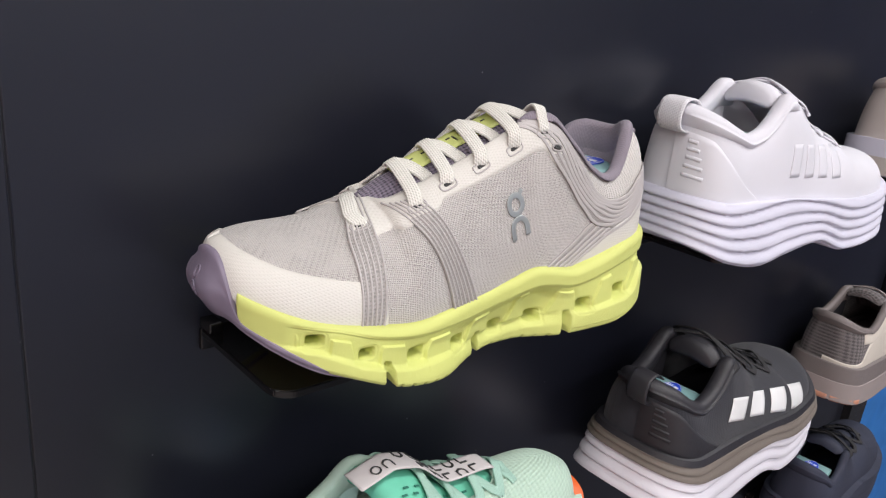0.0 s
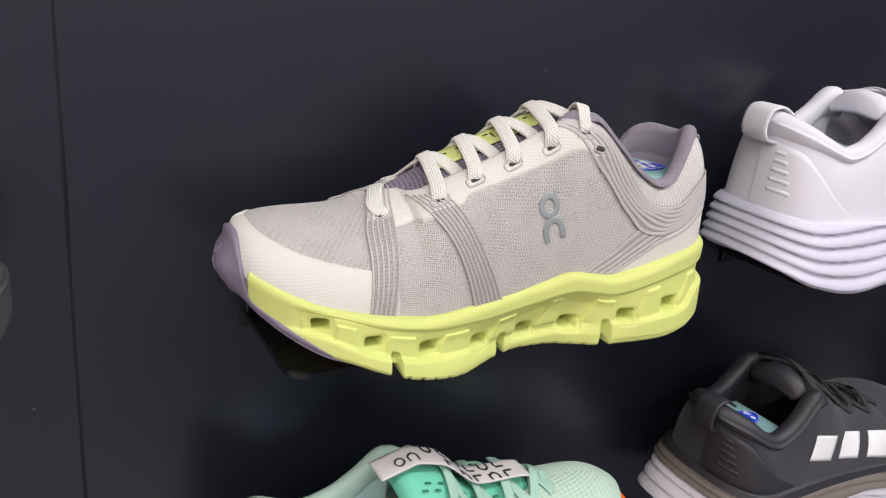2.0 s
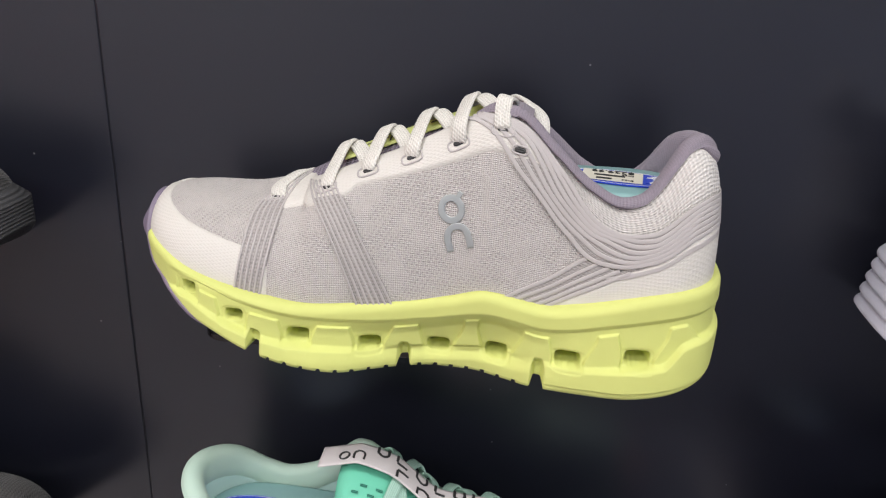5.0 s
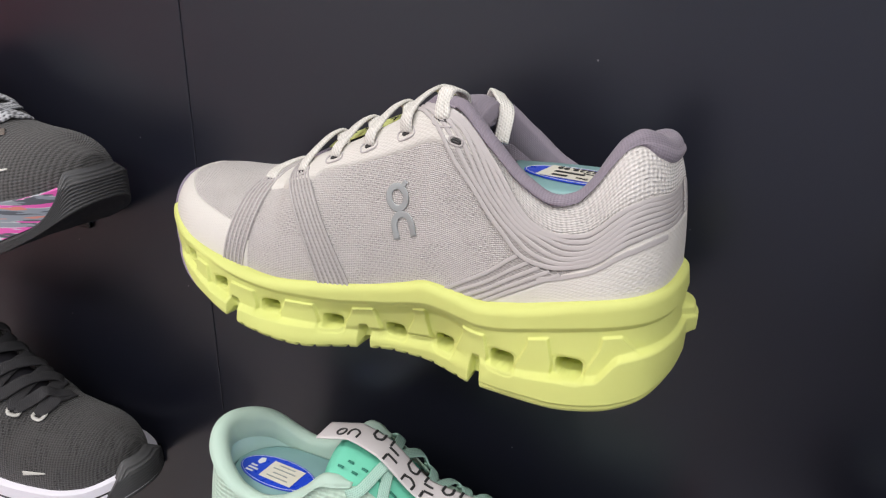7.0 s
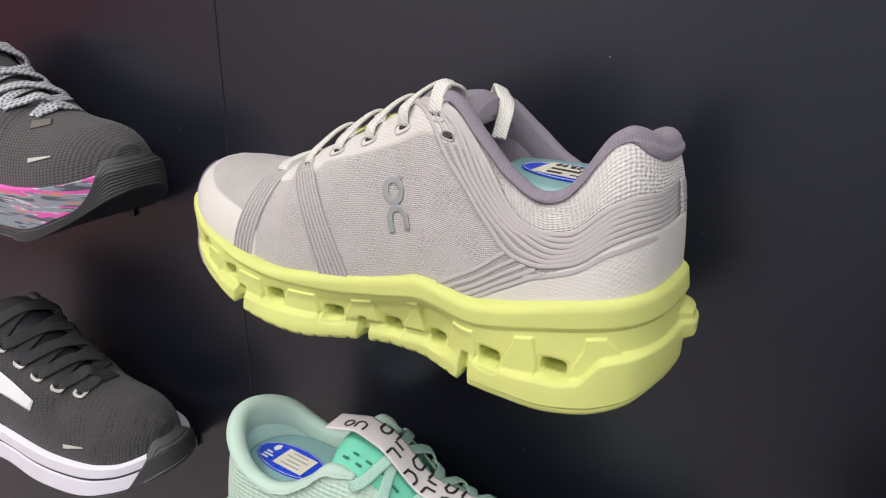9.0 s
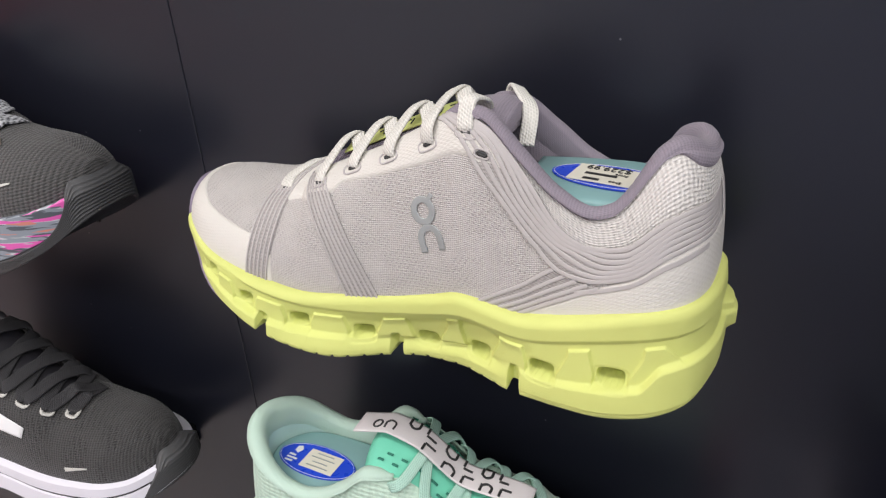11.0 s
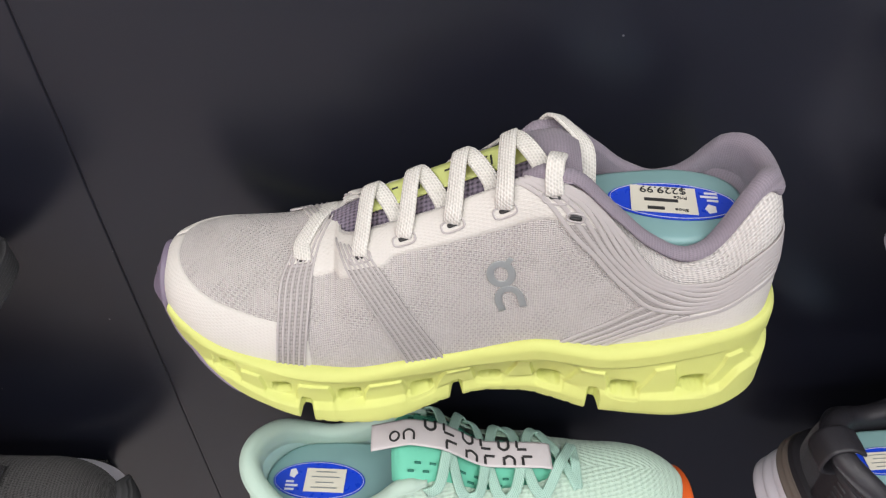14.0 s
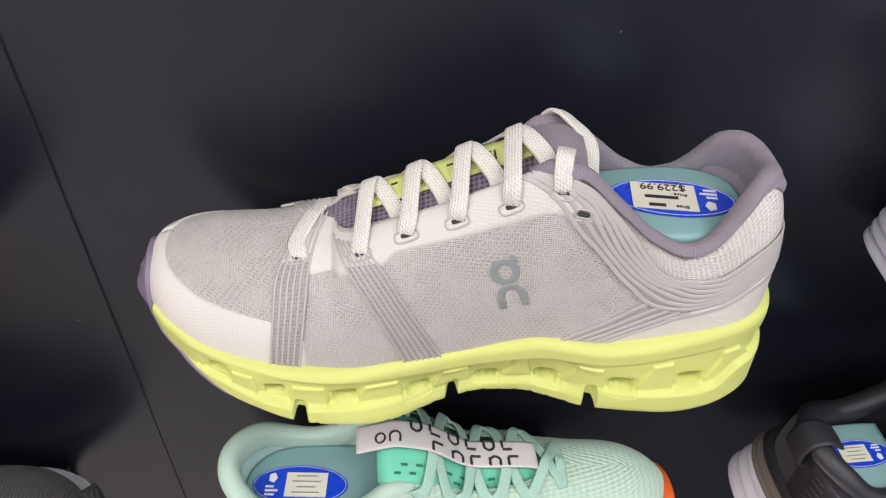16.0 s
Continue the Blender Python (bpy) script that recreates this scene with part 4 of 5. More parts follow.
def text_mesh(words, size):
    data = bpy.data.curves.new("words", "FONT")
    data.body, data.size, data.align_x, data.align_y, data.extrude = words, size, "CENTER", "CENTER", 0.0001
    ob = bpy.data.objects.new("words", data)
    scene.collection.objects.link(ob)
    me = bpy.data.meshes.new_from_object(ob.evaluated_get(bpy.context.evaluated_depsgraph_get()))
    bpy.data.objects.remove(ob)
    return me


def disc(a, b, thick, n=40):
    bm = bmesh.new()
    face = bm.faces.new([bm.verts.new((a * math.cos(2 * math.pi * i / n), b * math.sin(2 * math.pi * i / n), 0)) for i in range(n)])
    out = bmesh.ops.extrude_face_region(bm, geom=[face])
    bmesh.ops.translate(bm, verts=[v for v in out["geom"] if isinstance(v, bmesh.types.BMVert)], vec=(0, 0, thick))
    bmesh.ops.recalc_face_normals(bm, faces=bm.faces[:])
    return mesh_of(bm)


def insert_for(form, shoe, z, x0, centre, turn, size=1.0, words=True, tip=0.0, width=0.84):
    """The stiff teal card inside a display shoe, with an oval blue label and a price slip."""
    ob = tagged(new("insole_insert"), "teal plastic insert with blue oval label and white price slip", "shoe insert", "price inserts")
    ob.matrix_basis = shoe.matrix_basis.copy()
    P, s, side = rim_path(form, x0, 50)
    c = np.array([P[:, 0].mean(), P[:, 1].mean()])
    Q = c + (P[:, :2] - c) * width
    rows = []
    for k, dz in ((0.0, 0.0), (0.9, 0.0), (0.98, -0.0006), (1.0, -0.002), (1.0, -0.006), (0.9, -0.008), (0.0, -0.008)):
        q = c + (Q - c) * k
        rows.append(np.concatenate([q, np.full((len(q), 1), z + dz) + tip * (q[:, :1] - c[0])], 1))
    part("tray", sheet(np.stack(rows, 1), closed_u=True), "teal", ob)
    at = Matrix.Translation((centre[0], centre[1], z + tip * (centre[0] - c[0]) + 0.0004)) @ pose(0, math.degrees(-math.atan(tip)), 0) @ pose(0, 0, 0, 0, 0, turn)
    oval = part("label_oval", disc(0.0230 * size, 0.0105 * size, 0.0004), "blue", ob, at=at)
    slip = part("price_slip", block((0.0235 if words else 0.0200) * size, (0.0150 if words else 0.0128) * size, 0.0003, 0), "paper", oval, at=Matrix.Translation((0.003 * size, 0, 0.0008)))
    part("border", ribbon(np.stack([0.0222 * size * np.cos(np.linspace(0, 6.2832, 49)), 0.0098 * size * np.sin(np.linspace(0, 6.2832, 49)), np.full(49, 0.0006)], -1), np.tile([0, 0, 1.0], (49, 1)), 0.0003, 0.0002, 0, 4, caps=False), "white", oval)
    up = 0.0012
    if words:
        for text, px, py, sz in (("Shoe", 0.0105, 0.0058, 0.0024), ("Price", 0.0105, -0.0012, 0.0024), ("$229.99", 0.0045, -0.0052, 0.0052)):
            part("writing", text_mesh(text, sz * size), "ink_and_shade", oval, at=Matrix.Translation(((0.006 - px + 0.0015) * size, py * size, up)))
        for px, py, w in ((0.006, 0.0055, 0.006), (0.004, 0.0008, 0.012)):
            part("written_bar", block(w * size, 0.0016 * size, 0.0002, 0), "ink_and_shade", oval, at=Matrix.Translation((px * size, py * size, up)))
    else:
        for py, w in ((0.0044, 0.010), (0.0016, 0.014), (-0.0014, 0.009), (-0.0042, 0.013)):
            part("written_bar", block(w * size, 0.0006 * size, 0.0002, 0), "logo_grey", oval, at=Matrix.Translation((0.003 * size, py * size, up)))
    for k, w in enumerate((0.0040, 0.0062, 0.0046)):
        part("printed_bar", block(w * size, 0.0011 * size, 0.0002, 0), "white", oval, at=Matrix.Translation(((-0.0205 + w / 2 + 0.004) * size, (-0.0012 - 0.0021 * k) * size, 0.0007)))
    part("printed_shape", disc(0.0022 * size, 0.0028 * size, 0.0002, 5), "white", oval, at=Matrix.Translation((-0.0135 * size, 0.0035 * size, 0.0005)))
    return ob


main_shoe, main_shape = running_shoe_lime()
shelf(-0.005, SHELF)
insert_for(main_shape, main_shoe, 0.0885, 0.180, (0.2250, -0.0045), 173, size=1.15)


# ---- the other shoes on the wall ----
M.update({
    "pearl": plain("pearl_cloth", (0.69, 0.68, 0.73), 0.75, 500.0, 0.3, 0.03),
    "pearl_shine": plain("pearl_overlay", (0.74, 0.73, 0.78), 0.35, 300.0, 0.1, 0.03),
    "pearl_rib": woven("pearl_webbing", (0.78, 0.77, 0.80), (0.64, 0.63, 0.67), pitch=0.0016, depth=1.0),
    "pearl_foam": plain("pearl_foam", (0.62, 0.61, 0.71), 0.5, 400.0, 0.15, 0.03),
    "black_cloth": knit("black_knit", (0.026, 0.027, 0.036), (0.015, 0.015, 0.020), cell=0.0014, depth=0.3),
    "black_smooth": plain("black_overlay", (0.023, 0.022, 0.027), 0.5, 400.0, 0.15, 0.15),
    "black_lace": woven("lace_black", (0.030, 0.029, 0.032), (0.010, 0.010, 0.011)),
    "taupe_foam": plain("taupe_foam", (0.16, 0.135, 0.115), 0.6, 400.0, 0.2, 0.06),
    "white_foam": plain("white_foam", (0.72, 0.70, 0.76), 0.5, 400.0, 0.15, 0.03),
    "mint": plain("mint_cloth", (0.49, 0.65, 0.55), 0.7, 700.0, 0.4, 0.05),
    "mint_mesh": knit("mint_knit", (0.52, 0.68, 0.56), (0.42, 0.58, 0.47), cell=0.0028, stretch=1.5, depth=1.0, wander=0.3),
    "mint_deep": plain("mint_tongue", (0.16, 0.60, 0.42), 0.7, 500.0, 0.4, 0.05),
    "mint_slot_shade": plain("mint_slot_shade", (0.03, 0.20, 0.14), 0.8),
    "mint_lace": woven("lace_mint", (0.42, 0.64, 0.54), (0.26, 0.44, 0.36)),
    "mint_lining": plain("mint_lining", (0.43, 0.61, 0.57), 0.8, 600.0, 0.3, 0.05),
    "orange": plain("orange_rubber", (0.80, 0.13, 0.02), 0.45),
    "tab_white": plain("white_ribbon", (0.66, 0.62, 0.62), 0.7, 800.0, 0.3, 0.04),
    "char_mesh": knit("charcoal_knit", (0.088, 0.085, 0.083), (0.018, 0.018, 0.018), cell=0.0020, stretch=1.4, depth=0.9, wander=0.2),
    "dot_mesh": knit("black_dotted_knit", (0.060, 0.058, 0.057), (0.012, 0.012, 0.012), cell=0.0017, stretch=1.2, depth=0.7, holes=0.8, pore=0.0042, wander=0.3),
    "char_rubber": plain("charcoal_rubber", (0.070, 0.070, 0.072), 0.55, 400.0, 0.2, 0.1),
    "speckle_lace": woven("lace_speckled", (0.52, 0.53, 0.55), (0.06, 0.06, 0.065), pitch=0.0030, depth=1.0),
    "silver": plain("silver_print", (0.55, 0.54, 0.50), 0.35),
    "cream": plain("cream_overlay", (0.60, 0.55, 0.48), 0.55, 400.0, 0.2, 0.05),
    "brown_mesh": knit("brown_grey_knit", (0.17, 0.15, 0.15), (0.04, 0.035, 0.035), cell=0.0042, stretch=1.15, depth=1.0, wander=0.0),
    "brown_foam": plain("brown_grey_foam", (0.30, 0.255, 0.245), 0.6, 400.0, 0.2, 0.05),
    "brown_dark": plain("brown_foam_dark", (0.17, 0.145, 0.14), 0.6, 400.0, 0.2, 0.05),
    "rust": plain("rust_rubber", (0.55, 0.26, 0.17), 0.6),
    "navy": plain("navy_cloth", (0.028, 0.032, 0.055), 0.75, 600.0, 0.3, 0.15),
    "beige": plain("beige_cloth", (0.50, 0.45, 0.42), 0.7, 600.0, 0.3, 0.05),
})


def camo_foam():
    """Grey foam marbled with pink, orange and white."""
    n = Nodes("marbled_foam", (0.3, 0.32, 0.36), 0.55)
    m = n.node("ShaderNodeMapping", Vector=n.coords(), Scale=(20.0, 26.0, 210.0)).outputs[0]
    a, b = n.noise(1.0, 2.0, m), n.noise(1.7, 2.0, m)
    c = n.mix(n.ramp(a, 0.50, 0.53), (0.26, 0.29, 0.33), (0.55, 0.57, 0.60))
    c = n.mix(n.ramp(b, 0.56, 0.58), c, (0.09, 0.10, 0.12))
    c = n.mix(n.ramp(a, 0.545, 0.56), c, (0.72, 0.11, 0.42))
    c = n.mix(n.ramp(b, 0.395, 0.375), c, (0.62, 0.22, 0.17))
    n.put("Base Color", c)
    return n.m


M["camo"] = camo_foam()


def low_form(length=0.285, wide=0.044, heel_lip=0.042, mid_lip=0.036, toe_lip=0.040, toe_up=0.022, heel_up=0.010, box=0.036, ankle=0.086, top=0.116, heel_top=0.104, arch=0.005, back=0.944, pointed=2.4, throat=0.172, dip=0.225, opening=0.029, rounding=0.036, heel_round=1.75):
    k = length / 0.285
    return Form(
        length,
        near=[(0, wide * 0.8), (0.05 * k, wide * 0.93), (0.09 * k, wide), (0.15 * k, wide * 0.9), (0.22 * k, wide * 0.88), (0.285 * k, wide * 0.84)],
        far=[(0, wide * 0.8), (0.05 * k, wide * 0.95), (0.09 * k, wide), (0.15 * k, wide * 0.93), (0.22 * k, wide * 0.88), (0.285 * k, wide * 0.84)],
        lip=[(0, toe_lip + 0.010), (0.03 * k, toe_lip), (0.08 * k, mid_lip), (0.14 * k, mid_lip + 0.004), (0.2 * k, heel_lip - 0.001), (0.25 * k, heel_lip), (0.285 * k, heel_lip + 0.004)],
        base=[(0, toe_up), (0.03 * k, toe_up * 0.4), (0.07 * k, 0.0), (0.1 * k, 0.0), (0.14 * k, arch), (0.18 * k, arch * 0.5), (0.21 * k, 0.0), (0.25 * k, heel_up * 0.3), (0.285 * k, heel_up)],
        rim=[(0, toe_lip + 0.014), (0.012 * k, toe_lip + box * 0.66), (0.035 * k, toe_lip + box * 0.92), (0.065 * k, toe_lip + box), (0.09 * k, toe_lip + box * 1.15), ((throat - 0.042) * k, top - 0.026), ((throat - 0.007) * k, top - 0.006),
             ((throat + 0.008) * k, top - 0.006), ((throat * 0.55 + dip * 0.45) * k, ankle + (top - ankle) * 0.42), ((throat * 0.25 + dip * 0.75) * k, ankle + (top - ankle) * 0.10), (dip * k, ankle), ((dip + 0.010) * k, ankle + 0.0025), (back * length - 0.013, heel_top - 0.005), (back * length, heel_top)],
        gap=[(0, 0), (0.088 * k, 0.0), (0.093 * k, 0.009), (0.102 * k, 0.014), (0.13 * k, 0.018), (0.165 * k, 0.022), (0.19 * k, 0.0265), (0.225 * k, opening), (0.25 * k, opening), (0.272 * k, opening - 0.003)],
        power=[(0, 2.2), (0.05 * k, 2.3), (0.1 * k, 2.2), (0.16 * k, 1.9), (0.22 * k, heel_round), (0.285 * k, heel_round - 0.15)],
        start=0.009, stop=back * length, ends=(0.004, length - 0.007), heel=0.036, round_rim=rounding, square=(pointed, 2.8), rim_square=2.1, far_drop=[(0.1, 0), (0.17, 0.004), (0.25, 0.004), (back * length, 0.0)])


def low_shoe(form, label, at, upper, lining_m, collar_m, tongue_m, lace_m, soles, outsole, group="shoes on the wall", lace_width=0.006, fat=(0.0045, 0.0060), rows=5, tongue_up=0.008, throat=0.172, eyelet=None, puff=(0.85, 0.72), thick=0.007):
    """A lace-up sports shoe. soles: layers from the top down, each (bottom share, material, bulge, detail)."""
    ob = tagged(new("running_shoe"), label, "shoe", group)
    ob.matrix_basis = at
    L = form.length / 0.285
    part("upper", upper_mesh(form, 120, 120, 30), upper, ob)
    top = form.lip
    for share, material, bulge, detail in soles:
        low = (lambda sh: lambda x: form.base(x) + (form.lip(x) - form.base(x)) * sh)(share)
        part("midsole", sole_mesh(form, top, low, bulge, detail, 200, 240, 40), material, ob)
        top = low
    part("outsole", sole_mesh(form, lambda x: form.base(x) + 0.0008, lambda x: form.base(x) - 0.0014, lambda h: 0.002, None, 90, 90, 3), outsole, ob)
    tx = np.array([0.080, 0.1, 0.13, throat - 0.012, throat + 0.008, throat + 0.014]) * L
    tz = [float(form.rim(tx[0])) - 0.003] + [float(form.rim(v)) + 0.0015 for v in tx[1:3]] + [float(form.rim(tx[3])) + 0.004, float(form.rim(throat * L)) + tongue_up, float(form.rim(throat * L)) + tongue_up - 0.003]
    t = Tongue(list(zip(tx, tz)), [(tx[0], 0.012), (tx[1], 0.017), (tx[2], 0.020), (tx[3], 0.023), (tx[4], 0.024), (tx[5], 0.019)])
    t.build(ob, tx[0] + 0.001, tx[5], tongue_m, "tongue", thick)
    eyes = [(a, 0.80) for a in np.linspace(0.345, 0.565 + 1.1 * (throat - 0.172) / 0.285, rows)]
    lace(form, t, ob, (*eyes[0], -1), (*eyes[0], 1), lace_m, lace_width, high=0.002)
    for i in range(rows - 1):
        lace(form, t, ob, (*eyes[i], 1), (*eyes[i + 1], -1), lace_m, lace_width, lift=0.0)
        lace(form, t, ob, (*eyes[i], -1), (*eyes[i + 1], 1), lace_m, lace_width, lift=0.0018)
    if eyelet:
        for a, b in eyes:
            skin_ring(form, a, b - 0.02, 1, 0.008, 0.0075, 0.0028, eyelet, ob, "eyelet", 0.0014)
    collar(form, ob, (throat - 0.006) * L, fat[0], fat[1], collar_m, v_side=puff[0], v_heel=puff[1])
    lining(form, ob, throat * L, lining_m, thick=max(0.007, fat[0] + 0.002))
    return ob, t


def facing_right(x, y, z, yaw=0.0, length=0.285):
    """A shoe whose toe points along +x, with its middle at x, y."""
    return Matrix.Translation((x, y, z + 0.0014)) @ pose(0, 0, 0, 0, 0, 180 + yaw) @ Matrix.Translation((-length / 2, 0, 0))


def bars_on(form, ob, x0, x1, z0, z1, side, n, slant, material, name="logo_bar", wide=0.6, lift=0.0007, drop=0.0):
    """Plain upright strokes standing in for a printed mark."""
    for i in range(n):
        x = x0 + (x1 - x0) * (i + 0.5) / n
        q = np.linspace(0, 1, 8)
        low = z0 - drop * (i + 0.5) / n
        s, v = find_sv(form, x + slant * (q - 0.5) * (z1 - z0), low + (z1 - z0) * q, side)
        part(name, ribbon(form.upper(s, v, side), form.upper_normal(s, v, side), abs(x1 - x0) / n * wide, 0.0006, lift, 8, 6.0), material, ob)


def pull_tab(form, ob, material, width=0.018, high=0.016, out=0.012):
    """A loop of tape at the back of the collar."""
    x, z = form.stop, float(form.rim(form.stop))
    P = smooth_path([(x - 0.012, 0, z + 0.004), (x - 0.002, 0, z + high), (x + out * 0.7, 0, z + high * 0.8), (x + out, 0, z - 0.002), (x + out * 0.85, 0, z - 0.010), (x + out * 0.4, 0, z - 0.013), (x - 0.002, 0, z - 0.014)], 40)
    T = np.gradient(P, axis=0)
    N = np.stack([T[:, 2], 0 * T[:, 0], -T[:, 0]], -1)
    part("pull_tab", ribbon(P, N, width, 0.0022, 0, 10, 4.0), material, ob)


def side_mark(form, ob, a, b, wide, thin, material, name="printed_mark"):
    """A tapering flat print on the skin from a to b, each (x, z)."""
    k = np.linspace(0, 1, 16)
    s, v = find_sv(form, a[0] + (b[0] - a[0]) * k, a[1] + (b[1] - a[1]) * k, 1)
    part(name, ribbon(form.upper(s, v, 1), form.upper_normal(s, v, 1), wide + (thin - wide) * k, 0.0005, 0.0006, 8, 6.0), material, ob)


def along_x(*pts):
    c = curve(*pts)
    return lambda x, y: c(x)


def flared(inner, length, out):
    """Adds a tail that spreads backwards towards the ground."""
    return lambda x, z, h, side: inner(x, z, h, side) - out * (1 - h) * step(x, 0.76 * length, 0.97 * length)


def lapped(count, depth, sway):
    """Foam bands that lap over one another and swing down under the arch."""
    def d(x, z, h, side):
        w = h * count + sway * np.sin(x * 30.0 - 1.2) * (0.4 + h)
        u = np.mod(w, 1.0)
        return depth * (1 - step(u, 0.0, 0.16)) + depth * 0.55 * step(u, 0.35, 1.0)
    return d


def heel_mould(form, ob, material, bars):
    """A smooth counter on the heel with a run of short moulded bars."""
    patch = part("heel_counter", skin_patch(form, 0.70, 1.0, lambda s: 0 * s, curve((0.70, 0.02), (0.78, 0.26), (0.85, 0.46), (0.90, 0.58), (1, 0.60)), 1, 0.0011, 50, 14), material, ob)
    for k in range(5):
        v = 0.18 + 0.075 * k
        p, n = on_upper(form, [(0.920 + 0.006 * k, v), (0.950, v + 0.004), (0.978 - 0.002 * k, v + 0.006)], 1, 16)
        part("moulded_bar", ribbon(p, n, 0.0030, 0.0022, 0.0008, 8, 2.2), bars, patch)


# a white max-cushion shoe in the same row
fw = low_form(0.319, 0.0486, heel_lip=0.052, mid_lip=0.043, toe_lip=0.045, toe_up=0.012, heel_up=0.026, box=0.034, ankle=0.098, top=0.133, heel_top=0.1125, arch=0.011, back=0.975, throat=0.190, dip=0.240, opening=0.030, heel_round=2.15)
white_shoe, tw = low_shoe(fw, "white thick-soled running shoe with ridged foam midsole on shelf", facing_right(0.387, -0.0627, SHELF, -4.2, 0.319),
                          "pearl", "pearl", "pearl", "pearl", "pearl_shine", [(0.0, "pearl_foam", lambda h: 0.0025 + 0.0035 * (1 - h), flared(lapped(4.6, 0.0042, 0.30), 0.319, 0.002))], "pearl_foam", fat=(0.0062, 0.0072), thick=0.013, throat=0.190, puff=(0.72, 0.62))
pull_tab(fw, white_shoe, "pearl_rib", 0.021, 0.009, 0.012)
bars_on(fw, white_shoe, 0.216, 0.126, 0.0675, 0.0930, 1, 4, 0.0, "pearl_shine", wide=0.62, lift=0.0002, drop=0.006)
heel_mould(fw, white_shoe, "pearl_shine", "pearl_shine")
shelf(0.365, SHELF, 0.15)
insert_for(fw, white_shoe, 0.097, 0.215, (0.258, 0.0), 0, words=False, width=0.74, size=0.9)

# the black one below it
fb = low_form(0.292, 0.0545, heel_lip=0.065, mid_lip=0.055, toe_lip=0.0565, toe_up=0.022, heel_up=0.034, box=0.027, ankle=0.103, top=0.1355, heel_top=0.117, arch=0.010, back=0.970, throat=0.198, dip=0.242, opening=0.030, heel_round=2.15)
black_shoe, tb = low_shoe(fb, "black thick-soled running shoe with taupe and white midsole", facing_right(0.364, -0.0700, SHELF - PITCH - 0.012, 1.8, 0.292),
                          "black_cloth", "black_smooth", "black_smooth", "black_smooth", "black_lace",
                          [(0.90, "black_smooth", lambda h: 0.0012 + 0.002 * (1 - h), None), (0.66, "taupe_foam", lambda h: 0.004 + 0.004 * (1 - h), lapped(1.9, 0.0020, 0.25)),
                           (0.0, "white_foam", lambda h: 0.006 + 0.000 * (1 - h), flared(lapped(2.6, 0.0034, 0.25), 0.292, 0.010))], "white_foam", fat=(0.0062, 0.0072), thick=0.013, throat=0.198, puff=(0.72, 0.62))
pull_tab(fb, black_shoe, "black_smooth", 0.018, 0.010, 0.011)
bars_on(fb, black_shoe, 0.222, 0.060, 0.0835, 0.1030, 1, 4, -0.25, "white", wide=0.74, lift=0.0004, drop=0.034)
heel_mould(fb, black_shoe, "black_smooth", "black_smooth")
shelf(0.365, SHELF - PITCH - 0.012, 0.15)
insert_for(fb, black_shoe, 0.099, 0.212, (0.248, 0.0), 0, words=False, width=0.74, size=0.9)

# the mint one under the lime-soled shoe
fm = low_form(0.288, 0.0415, heel_lip=0.0438, mid_lip=0.0372, toe_lip=0.0438, box=0.0438, ankle=0.092, top=0.1247, heel_top=0.1116)
mint_shoe, tm = low_shoe(fm, "mint green running shoe with a white printed pull strap", facing_right(0.0122, -0.0652, SHELF - PITCH - 0.009, 0.25, 0.288),
                         "mint_mesh", "mint_lining", "mint", "mint_deep", "mint_lace", [(0.0, "mint", lambda h: 0.004, None)], "orange", fat=(0.0048, 0.0060), lace_width=0.0065)
toe_guard(fm, mint_shoe, along_x((0.004, 0.057), (0.008, 0.052), (0.014, 0.038), (0.022, 0.024), (0.035, 0.012), (0.06, 0.002)), lambda h: 0.0050, "orange", "bright orange rubber toe wrap", 0.30, 0.0012, (0.03, 0.05))
shelf(0.0, SHELF - PITCH - 0.009)
insert_for(fm, mint_shoe, 0.0875, 0.175, (0.234, 0.003), 175, words=False, size=1.22)
p, n = on_upper(fm, [(0.962, 0.06), (0.964, 0.16), (0.968, 0.26)], 1, 10)
part("heel_tag", ribbon(p, n, 0.006, 0.0014, 0.0010, 8, 5.0), "orange", mint_shoe, "small orange heel tag")
SLOPE = (float(tm.z(0.175)) - float(tm.z(0.10))) / 0.075


def strap_at(x, y, up=0.0):
    return np.stack([x, y + 0 * x, np.where(x < 0.178, tm.z(x) + 0.0072, tm.z(0.178) + 0.0072 - (x - 0.178) * 0.25) + up], -1)


xs = np.linspace(0.094, 0.199, 60)
tab = part("pull_strap", ribbon(strap_at(xs, 0.001), np.tile([-SLOPE, 0, 1.0], (60, 1)), 0.0175, 0.0012, 0, 10, 5.0), "tab_white", mint_shoe, "white ribbon strap with dark print")


def print_stroke(pts, width=0.0017):
    q = smooth_path(pts, 24)
    part("printed_stroke", ribbon(strap_at(q[:, 0], q[:, 1], 0.0009), np.tile([-SLOPE, 0, 1.0], (24, 1)), width, 0.0004, 0, 6, 4.0), "ink_and_shade", tab)


# Dark green dashes paint the shade inside the tongue's perforations.
for row, kk in enumerate((-0.80, -0.62, 0.62, 0.80)):
    for i in range(7):
        hx = np.linspace(0.120 + 0.0085 * i + 0.004 * (row % 2), 0.1235 + 0.0085 * i + 0.004 * (row % 2), 4)
        q = tm.at(hx, np.full(4, kk))
        q[:, 2] += 0.0007
        part("tongue_slot", ribbon(q, np.tile([-SLOPE, 0.4 * kk, 1.0], (4, 1)), 0.0015, 0.0006, 0, 6), "mint_slot_shade", mint_shoe)


